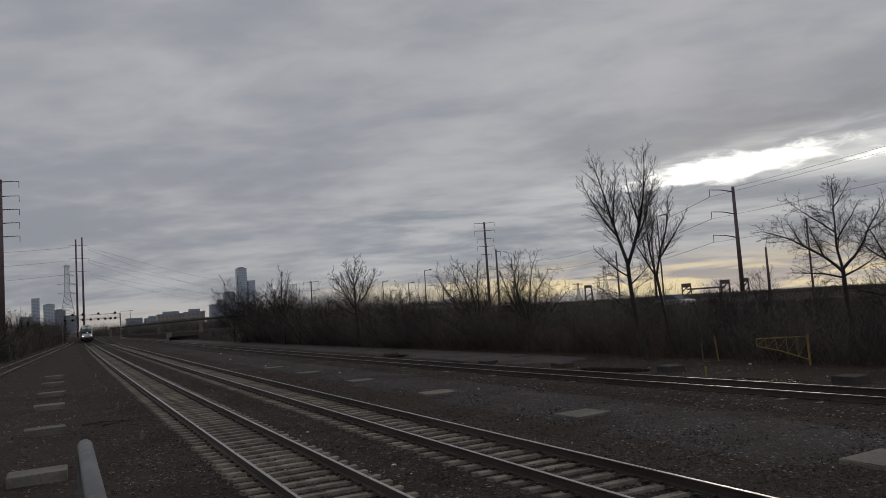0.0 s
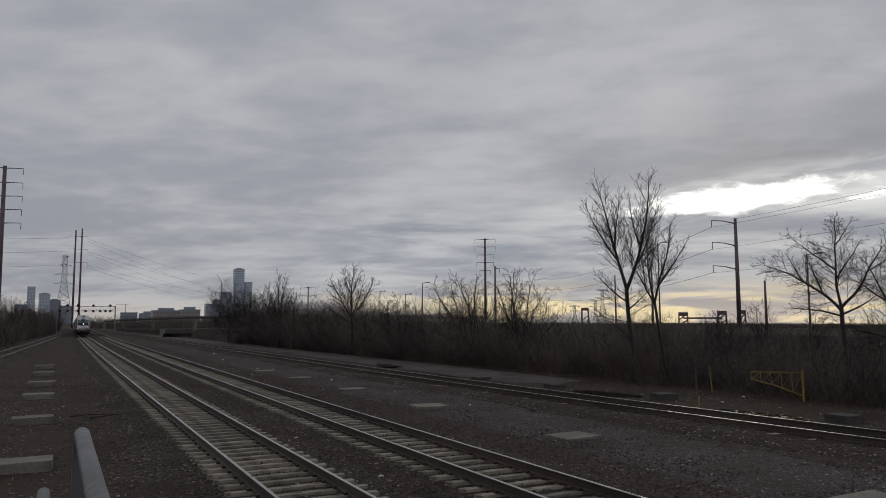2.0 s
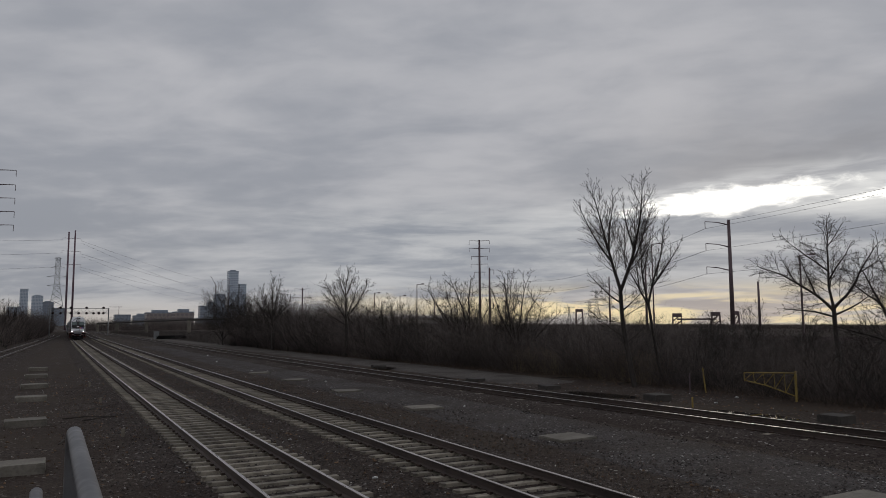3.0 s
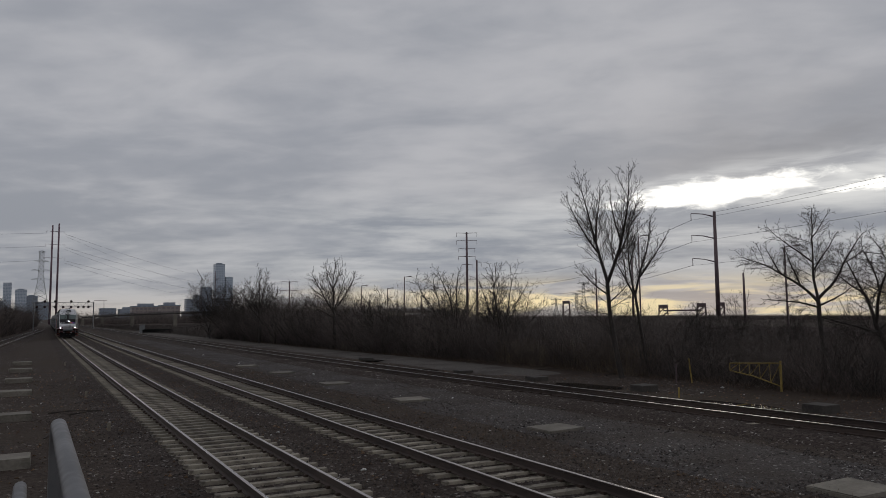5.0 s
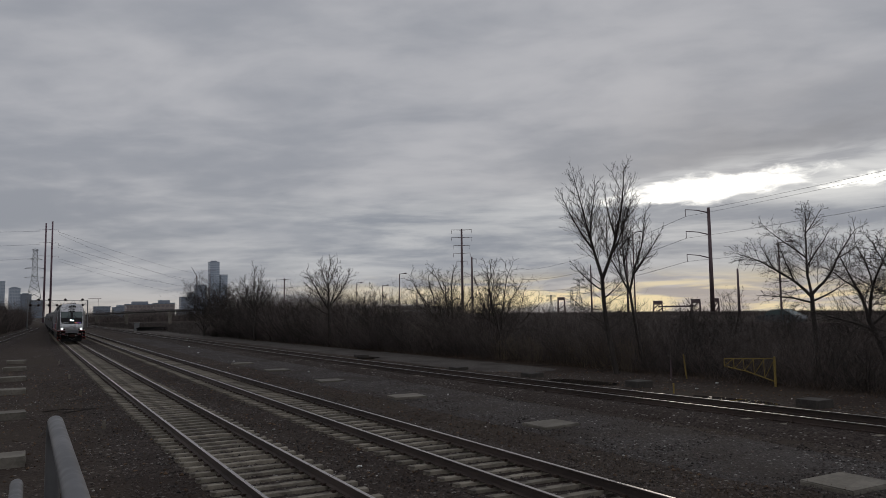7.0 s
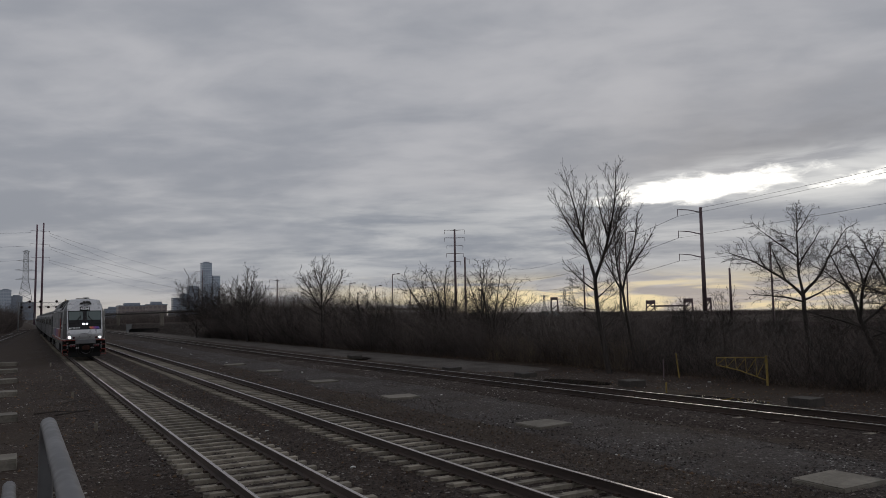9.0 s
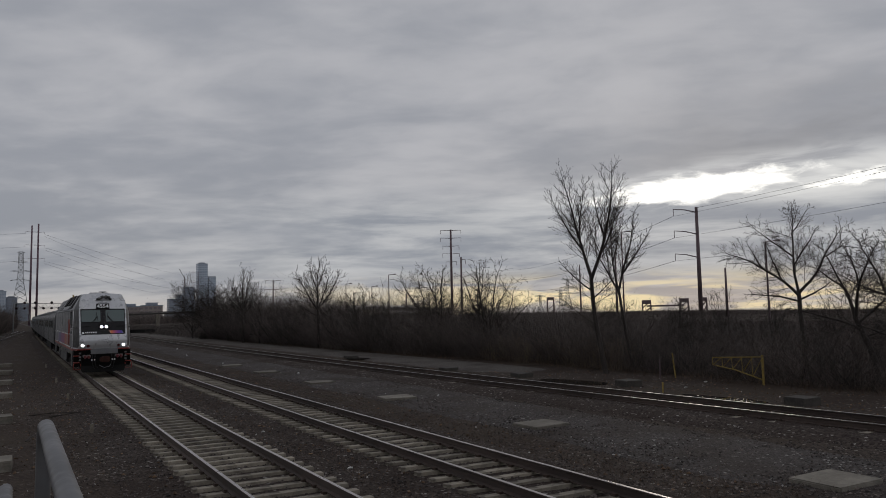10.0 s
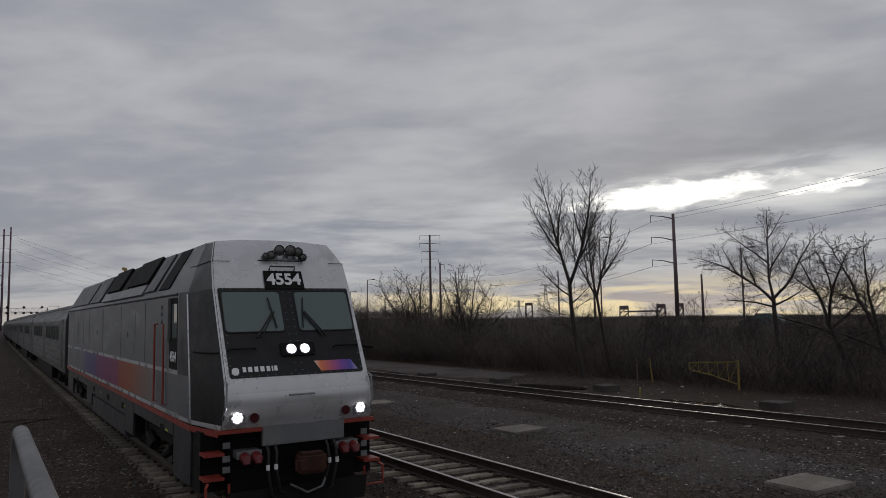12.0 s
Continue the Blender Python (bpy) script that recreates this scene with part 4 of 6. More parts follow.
pole(107.8, 180.2, 26.4, 0.42, pair(26.1, 2.9, 0.1) + pair(23.9, 2.9, 0.1) + pair(21.6, 2.3, 0.1) + pair(19.4, 2.4, 0.1) + pair(17.1, 1.5, 0.1), "dark steel power pole with five tiers of arms", turn=-30)
pole(77.1, 248.3, 15.0, 0.3, pair(14.6, 2.6) + pair(11.6, 3.0) + pair(7, 3.4), "small distant pole with three crossarms", turn=-20)
pole(89.2, 144.7, 15.5, 0.3, [(15.0, 1.2, 0)], "stout distant steel pole behind the thicket")
pole(143.7, 685.0, 44.0, 0.42, pair(42.5, 6.0) + pair(36.5, 6.0) + pair(30.0, 6.0), "far steel power pole before the city towers", base=-0.4)
pole(75.6, 79.9, 11.1, 0.18, [(11.0, 0.7, 0.0)], "thin wooden pole behind the embankment")
pole(70.1, 56.4, 7.4, 0.17, [], "plain reddish pole behind the embankment")
pole(78.3, 90.9, 10.1, 0.15, [], "plain thin pole behind the embankment")
pole(104.0, 201.0, 9.0, 0.25, [], "plain stout distant pole")


def street_lamp(x, y, h, label, l=0.9):
    ob = empty("street_lamp", label, "street lamp", "highway lamps", at=pose(x, y, float(ground_z(x, y)), 0, 0, -40))
    b = h - float(ground_z(x, y))
    part("mast", tube([(0, 0, -0.1), (0, 0, b)], [0.12, 0.07], 8), STEEL, ob)
    part("lamp_arm", tube([(0, 0, b - 0.05), (l, 0, b + 0.05)], 0.045, 6), STEEL, ob)
    part("lamp_head", box(l - 0.1, l + 0.4, -0.14, 0.14, b - 0.03, b + 0.14, bevel=0.03), STEEL, ob)


street_lamp(57.0, 116.8, 9.7, "slim street lamp standing behind the thicket")
street_lamp(61.8, 147.6, 9.4, "slim street lamp standing behind the thicket")
street_lamp(76.3, 79.2, 14.1, "tall twin-headed lamp mast behind the poplars", 0.9)
street_lamp(64.7, 47.1, 9.4, "slim street lamp beside the highway", 1.0)
street_lamp(62.7, 136.3, 8.4, "slim street lamp standing behind the thicket")


def lattice(x, y, h, w, label, arms, turn=0.0, thick=0.16, name="pylon"):
    b = min(float(ground_z(x, y)), -0.4)
    h, arms = h - b - 0.4, [(z - b - 0.4, l) for z, l in arms]
    ob = empty(name, label, "pylon", "lattice pylons", at=pose(x, y, b, 0, 0, turn))

    def wide(z):
        return np.interp(z, (0, h * 0.62, h), (w, w * 0.24, w * 0.19))

    zs = [h * (1 - (1 - i / 14) ** 1.25) for i in range(15)]
    for sx in (-1, 1):
        for sy in (-1, 1):
            part("leg", tube([(sx * wide(z), sy * wide(z), z) for z in zs], thick, 4), GALV, ob)
    lac = bmesh.new()
    for a, b in zip(zs, zs[1:]):
        for s in (-1, 1):
            add_tube(lac, [(-wide(a), s * wide(a), a), (wide(b), s * wide(b), b)], thick * 0.6, 3)
            add_tube(lac, [(wide(a), s * wide(a), a), (-wide(b), s * wide(b), b)], thick * 0.6, 3)
            add_tube(lac, [(s * wide(a), -wide(a), a), (s * wide(b), wide(b), b)], thick * 0.6, 3)
        add_tube(lac, [(-wide(b), 0, b), (wide(b), 0, b)], thick * 0.6, 3)
    tagged(part("lacing", lac, GALV, ob), kind="stuff")
    for z, l in arms:
        for s in (-1, 1):
            bm = tube([(0, 0, z + 0.8), (s * l, 0, z)], thick * 0.8, 3)
            add_tube(bm, [(0, 0, z - 0.3), (s * l, 0, z)], thick * 0.8, 3)
            part("arm", bm, GALV, ob)
    return ob


lattice(2.9, 420, 37.0, 5.2, "tall grey lattice pylon with three pairs of arms", ((36.6, 1.6), (32, 3.2), (27.4, 4.5), (22.8, 4.4)), thick=0.12)
lattice(319.9, 384.3, 23.5, 4.2, "distant grey lattice power pylon", ((23, 4), (18, 5), (14, 5)), turn=-40)
lattice(379.6, 464.7, 19.0, 4.2, "distant grey lattice power pylon", ((18.5, 4), (14, 5)), turn=-40)
lattice(340.0, 440.0, 14.0, 3.2, "distant grey lattice power pylon", ((13.5, 4), (10, 4)), turn=-40)


def wire(a, b, sag, r=0.022, label="thin black overhead wire"):
    a, b = Vector(a), Vector(b)
    pts = [a.lerp(b, i / 16) - Vector((0, 0, sag * 4 * (i / 16) * (1 - i / 16))) for i in range(17)]
    ob = part("overhead_wire", tube(pts, r, 4), WIRE)
    tagged(ob, label, "wire", "overhead wires")


for i, z in enumerate((48.8, 41.6, 34.2)):
    wire((7.8 - 2.9, 449, z), (-130, 400, z - 7), 2.2, 0.06)
    wire((10.9 + 3.0, 450, z), (300, 1040, z * 0.72 + 14), 9.0, 0.055)
    wire((10.9 + 3.0, 450.3, z - 1.2), (230, 900, z * 0.5 + 8), 8.0, 0.045)
for z in (17.2, 13.8, 10.2):
    wire((88.9, 80.7, z), (170, 250, z + 2.6), 3.0, 0.03)
    wire((88.9, 80.7, z), (75, 6.0, z + 1.5), 0.5, 0.02)
wire((91.1, 78.1, 18.3), (78, 5, 20.0), 0.5, 0.022)

# ---- signal bridge over the tracks ----
sig = empty("signal_bridge", "steel truss signal bridge with round dark signal heads", "signal bridge", at=pose(0, 235, -0.4))
for x in (0.2, 15.2):
    part("leg", tube([(x, 0, -0.2), (x, 0, 8.0)], 0.16, 8), GALV, sig)
for z in (6.6, 7.9):
    for yy in (-0.5, 0.5):
        part("chord", tube([(0.2, yy, z), (15.2, yy, z)], 0.06, 6), GALV, sig)
for i in range(16):
    x0, x1 = 0.2 + 15.0 * i / 16, 0.2 + 15.0 * (i + 1) / 16
    part("truss_brace", tube([(x0, -0.5, 6.6 if i % 2 else 7.9), (x1, -0.5, 7.9 if i % 2 else 6.6)], 0.04, 5), GALV, sig)
SIGNAL = plain("signal_back", (0.035, 0.018, 0.018), 0.6)
for x in (0.9, 2.8, 5.4, 7.4, 9.4, 11.2, 12.6, 13.8):
    for z in ((6.55, 8.1) if x in (2.8, 5.4, 9.4, 13.8) else (6.55,)):
        head = part("signal_head", tube([(x, -0.62, z), (x, -0.78, z)], 0.36, 14), SIGNAL, sig)
        part("visor", tube([(x, -0.781, z), (x, -1.0, z)], [0.16, 0.14], 8), BLACKED, head)

# ---- viaduct, skyline ----
via = empty("viaduct", "distant concrete highway viaduct on round piers", "viaduct")
part("deck", tube([(18, 340, 3.2), (30, 300, 3.9), (42, 262, 4.3), (60, 215, 4.5), (90, 150, 3.6)], 0.3, 6), OLDBLOCK, via)
part("parapet", tube([(18, 339.6, 3.7), (30, 299.6, 4.4), (42, 261.6, 4.8), (60, 214.6, 5.0), (90, 149.6, 4.1)], 0.1, 4), OLDBLOCK, via)
for x, y, h in ((18, 340, 3.0), (24, 320, 3.4), (32, 294, 3.8), (42, 262, 4.1), (50, 242, 4.2), (60, 215, 4.3), (75, 182, 3.9)):
    part("pier", tube([(x, y, -0.6), (x, y, h)], 0.6, 10), CONCRETE, via)


def facade(name, wall, glass, bay, storey, rough=0.5, metal=0.0):
    """Walls with rows of windows, for buildings half a kilometre off and more."""
    m = bpy.data.materials.new(name)
    m.use_nodes = True
    g = Graph(m.node_tree)
    b = m.node_tree.nodes["Principled BSDF"]
    c = g.node("ShaderNodeTexCoord").outputs["Object"]
    s = g.node("ShaderNodeSeparateXYZ")
    g.feed(s.inputs[0], c)
    u = g.math("FRACT", g.math("DIVIDE", g.math("ADD", s.outputs[0], g.math("ADD", s.outputs[1], 500.0)), bay))
    v = g.math("FRACT", g.math("DIVIDE", s.outputs[2], storey))
    hole = g.math("MULTIPLY", g.math("COMPARE", u, 0.5, 0.33), g.math("COMPARE", v, 0.5, 0.28))
    tone = g.noise(c, 0.08, 3)
    g.feed(b.inputs["Base Color"], g.mix(hole, g.mix(tone, wall, tuple(q * 0.8 for q in wall)), glass))
    g.feed(b.inputs["Roughness"], g.step(hole, 0, 1, rough, 0.12))
    b.inputs["Metallic"].default_value = metal
    return m


# glass and grey walls: distance haze painted in as pale, bluish, low-contrast tones
HAZY_GLASS = facade("hazed_glass_tower", (0.42, 0.47, 0.54), (0.37, 0.43, 0.51), 3.2, 3.4, 0.35, 0.4)
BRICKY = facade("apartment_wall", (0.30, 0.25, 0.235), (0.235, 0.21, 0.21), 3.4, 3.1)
HAZY_GREY = facade("hazed_grey_office", (0.28, 0.315, 0.37), (0.225, 0.26, 0.315), 4.0, 3.6)


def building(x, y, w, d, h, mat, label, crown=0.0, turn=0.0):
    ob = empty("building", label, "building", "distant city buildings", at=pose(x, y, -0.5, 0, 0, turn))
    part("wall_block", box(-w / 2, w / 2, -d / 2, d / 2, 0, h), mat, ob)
    part("roof", box(-w / 2 - 0.3, w / 2 + 0.3, -d / 2 - 0.3, d / 2 + 0.3, h + 0.01, h + 0.9), HAZY_GREY, ob)
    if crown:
        part("roof_house", box(-w * 0.28, w * 0.28, -d * 0.25, d * 0.25, h + 0.92, h + crown), HAZY_GREY, ob)


TALL = "tall glass tower of the skyline, pale blue with haze"
building(314.5, 1466, 17.8, 20, 104, HAZY_GLASS, TALL, 3)
building(332, 1464, 13, 20, 79, HAZY_GLASS, "lower glass tower beside the tallest, pale with haze")
building(272, 1374, 18, 20, 55, HAZY_GREY, "dark blue-grey tower under construction", 2)
building(256.5, 1378, 9, 20, 42, HAZY_GREY, "dark grey block of the city")
building(292, 1384, 24, 20, 30, HAZY_GREY, "dark grey block of the city")
building(241, 1360, 13, 20, 34, HAZY_GREY, "low dark city block")
building(-54, 2000, 17, 20, 86, HAZY_GLASS, "far office tower, blue-grey with haze")
building(-26, 2000, 24, 20, 70, HAZY_GLASS, "far office tower, blue-grey with haze", 3)
building(-4, 2010, 26, 20, 56, HAZY_GREY, "far office tower, blue-grey with haze", 3)
building(20, 2010, 30, 20, 42, HAZY_GREY, "far office tower, blue-grey with haze")
building(-75, 2000, 26, 20, 44, HAZY_GREY, "far office block, blue-grey with haze")
building(86, 694, 23, 16, 12.5, BRICKY, "brown brick apartment block far off", 3)
building(98, 642, 15, 14, 12.5, BRICKY, "brown brick apartment block far off", 3)
building(72, 897, 16, 20, 13, HAZY_GREY, "flat grey office block far off")
building(92, 897, 17, 20, 12, HAZY_GREY, "flat grey office block far off", 3)
building(120, 640, 22, 20, 7, HAZY_GREY, "long low grey shed with a flat roof")
building(160, 600, 40, 20, 7, HAZY_GREY, "long low grey shed far off")
for x, y, h, l, lift in ((263, 1365, 72, 9, 16), (69, 905, 23, 10, 0)):
    ob = empty("tower_crane", "thin construction crane over the city", "crane", at=pose(x, y, -0.5))
    part("mast", tube([(0, 0, 0), (0, 0, h)], 0.6 if h > 50 else 0.3, 4), STEEL, ob)
    part("jib", tube([(l * 0.3, 0, h - 0.4 - lift * 0.25), (-l, 0, h - 0.4 + lift)], 0.45 if h > 50 else 0.25, 4), STEEL, ob)

# the lift bridges beyond the highway
for x, y, s, top, lab in ((124.4, 156.6, 0.8, 6.7, "small dark steel lift-bridge tower far beyond the highway"), (107.1, 105.0, 0.75, 4.9, "dark steel lift-bridge tower beyond the highway"), (111.9, 99.9, 0.7, 5.1, "dark steel lift-bridge tower beyond the highway"), (114.3, 97.2, 0.45, 5.2, "dark steel lift-bridge tower beyond the highway")):
    ob = empty("lift_bridge_tower", lab, "bridge tower", "lift bridge towers", at=pose(x, y, -0.4, 0, 0, -45))
    for sx in (-1, 1):
        for sy in (-1, 1):
            part("leg", tube([(sx * 1.25 * s, sy * 1.0 * s, 0), (sx * 1.0 * s, sy * 0.8 * s, top)], 0.16, 4), STEEL, ob)
    for z in (0.8, 2.2, 3.4):
        part("brace", tube([(-1.1 * s, 0, z), (1.1 * s, 0, z + 1.3)], 0.14, 4), STEEL, ob)
    part("machine_house", box(-1.15 * s, 1.15 * s, -0.8, 0.8, top - 0.75, top, bevel=0.06), STEEL, ob)
tagged(part("bridge_span", tube([(107.1, 105.0, 3.35), (111.9, 99.9, 3.35)], 0.2, 4), STEEL), "dark raised bridge span between two towers", "bridge span", kind="structure")


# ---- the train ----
# flank silver set well below the nose's tone: the side's shade is in the colour
SHADED_SILVER = material("shaded_silver_grey_paint", (0.130, 0.133, 0.139), (0.176, 0.179, 0.184), 0.5, 0.2, 0.8, stretch=(1, 0.4, 1), spots=((0.25, 0.245, 0.24), 1.2, 0.56, 0.75))
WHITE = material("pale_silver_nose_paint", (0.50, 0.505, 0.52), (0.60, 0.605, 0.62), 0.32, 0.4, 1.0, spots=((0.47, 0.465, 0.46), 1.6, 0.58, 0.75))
SLATE = material("dark_grey_paint", (0.028, 0.029, 0.031), (0.048, 0.049, 0.052), 0.5, 0.2, 1.0)
GLOSS = material("gloss_black_paint", (0.016, 0.016, 0.017), (0.026, 0.026, 0.027), 0.5, 0.0, 2.0, shine=0.2)
ORANGE = material("orange_red_paint", (0.22, 0.026, 0.017), (0.29, 0.042, 0.024), 0.5, 0.0, 2.0)
RED = material("red_enamel", (0.085, 0.007, 0.010), (0.13, 0.011, 0.013), 0.45, 0.0, 3.0)
LENS = plain("dark_red_lens", (0.05, 0.008, 0.010), 0.15)
# green tint lifted to stand in for reflected sky and light inside the cab
PANE = plain("tinted_windscreen", (0.105, 0.138, 0.136), 0.06)
LAMP = plain("lit_headlamp", (1, 1, 1), 0.3, 0, 60.0)
BRIGHT = plain("white_lettering", (0.75, 0.75, 0.76), 0.5)
LIME = plain("lime_reflector", (0.35, 0.48, 0.03), 0.5)
RUST = material("rusty_coupler", (0.035, 0.013, 0.009), (0.09, 0.036, 0.022), 0.85, 0.3, 6)
HORN = material("grey_horn_enamel", (0.06, 0.06, 0.058), (0.10, 0.10, 0.095), 0.28, 0.3, 4)
GLINT = plain("lamp_reflector", (0.35, 0.34, 0.38), 0.3, 0.6)
HOSE = plain("rubber_hose", (0.012, 0.012, 0.012), 0.7)
WHEEL = material("wheel_steel", (0.05, 0.045, 0.042), (0.12, 0.11, 0.105), 0.55, 0.7, 5)
STAINLESS = material("dull_stainless_coach_side", (0.072, 0.071, 0.073), (0.115, 0.114, 0.116), 0.45, 0.5, 0.6, stretch=(1, 0.3, 3))


def sunset(name, lo, hi, stops, axis):
    """Painted colour fade along one axis of the thing's own space."""
    m = bpy.data.materials.new(name)
    m.use_nodes = True
    g = Graph(m.node_tree)
    s = g.node("ShaderNodeSeparateXYZ")
    g.feed(s.inputs[0], g.node("ShaderNodeTexCoord").outputs["Object"])
    n = g.node("ShaderNodeMapRange")
    for sock, v in zip(n.inputs, (s.outputs[axis], lo, hi, 0.0, 1.0)):
        g.feed(sock, v)
    ramp = g.node("ShaderNodeValToRGB")
    g.feed(ramp.inputs[0], n.outputs[0])
    while len(ramp.color_ramp.elements) < len(stops):
        ramp.color_ramp.elements.new(0.5)
    for e, (at, c) in zip(ramp.color_ramp.elements, stops):
        e.position, e.color = at, (*c, 1)
    b = m.node_tree.nodes["Principled BSDF"]
    g.feed(b.inputs["Base Color"], ramp.outputs[0])
    b.inputs["Roughness"].default_value = 0.45
    return m


# the band's grey and colours are darkened as well, to carry the flank's shade
SHADED_GREY_P = (0.18, 0.183, 0.19)
SIDE_FADE = sunset("shaded_side_colour_fade", 3.6, 17.0, ((0.0, SHADED_GREY_P), (0.10, (0.20, 0.14, 0.12)), (0.24, (0.30, 0.075, 0.03)), (0.35, (0.27, 0.052, 0.03)), (0.38, (0.20, 0.026, 0.10)), (0.66, (0.16, 0.03, 0.13)), (0.70, (0.075, 0.05, 0.17)), (0.84, (0.08, 0.07, 0.17)), (1.0, SHADED_GREY_P)), 1)
NOSE_FADE = sunset("nose_colour_fade", 0.30, 1.02, ((0.0, (0.75, 0.45, 0.35)), (0.12, (0.70, 0.18, 0.06)), (0.40, (0.45, 0.09, 0.20)), (0.62, (0.20, 0.06, 0.34)), (0.85, (0.08, 0.06, 0.36)), (1.0, (0.35, 0.33, 0.5))), 0)


def lettering(name, text, size, at, mat, parent, label, thick=0.006):
    cu = bpy.data.curves.new(name, "FONT")
    cu.body, cu.size, cu.align_x, cu.align_y, cu.extrude, cu.offset = text, size, "CENTER", "CENTER", thick / 2, 0.028 * size
    tmp = bpy.data.objects.new(name, cu)
    scene.collection.objects.link(tmp)
    me = bpy.data.meshes.new_from_object(tmp.evaluated_get(bpy.context.evaluated_depsgraph_get()))
    bpy.data.objects.remove(tmp)
    me.materials.clear()
    me.materials.append(mat)
    ob = tagged(new(name, me), label)
    ob.parent, ob.matrix_basis = parent, at
    return ob


# the raked windscreen's own frame: across, up the slope, out of it
RAKE = math.atan(0.5)
SCREEN = Matrix.Translation((0, 0, 2.15)) @ Matrix.Rotation(math.pi / 2 - RAKE, 4, "X")
UPZ = 1 / math.cos(RAKE)                      # slope length for a metre of height


def plate(w0, w1, b0, b1, d0, d1, x=0.0, r=0.0, skew=0.0):
    """A flat plate in the screen's frame: half widths at the bottom and the top, heights on the slope, depth."""
    bm = bmesh.new()
    rows = []
    for d in (d0, d1):
        rows.append([bm.verts.new(p) for p in ((x - w0, b0, d), (x + w0, b0, d), (x + w1 + skew, b1, d), (x - w1 + skew, b1, d))])
    bm.faces.new(rows[0][::-1])
    top = bm.faces.new(rows[1])
    for i in range(4):
        bm.faces.new((rows[0][i], rows[0][(i + 1) % 4], rows[1][(i + 1) % 4], rows[1][i]))
    if r:
        ups = [e for e in bm.edges if abs(e.verts[0].co.z - e.verts[1].co.z) > 1e-5]
        bmesh.ops.bevel(bm, geom=ups, offset=r, segments=4, affect="EDGES")
    return bm


def rounded(x, half, low, high, d0, d1, r):
    """A plate with round corners in the screen's frame."""
    bm = bmesh.new()
    out = []
    for cx, cy, a0 in ((x - half + r, low + r, 180), (x + half - r, low + r, 270), (x + half - r, high - r, 0), (x - half + r, high - r, 90)):
        out += [(cx + r * math.cos(radians(a0 + q)), cy + r * math.sin(radians(a0 + q))) for q in (0, 22, 45, 68, 90)]
    a, b = ([bm.verts.new((u, v, d)) for u, v in out] for d in (d0, d1))
    bm.faces.new(a[::-1])
    bm.faces.new(b)
    for i in range(len(a)):
        j = (i + 1) % len(a)
        bm.faces.new((a[i], a[j], b[j], b[i]))
    return bm


def led_lamp(parent, at, r):
    """A round lamp of nine lit diodes in a bright dish."""
    bm = tube([(0, 0, 0), (0, 0, 0.006)], r, 20)
    n0 = len(bm.faces)
    for k in range(9):
        a = k * math.pi / 4
        q = 0.0 if k == 8 else r * 0.64
        add_tube(bm, [(q * math.cos(a), q * math.sin(a), 0.0062), (q * math.cos(a), q * math.sin(a), 0.014)], r * (0.17 if k == 8 else 0.13), 10)
    bm.faces.ensure_lookup_table()
    for f in bm.faces[n0:]:
        f.material_index = 1
    part("headlamp", bm, [GLINT, LAMP], parent, "lit white headlamp", at=at)


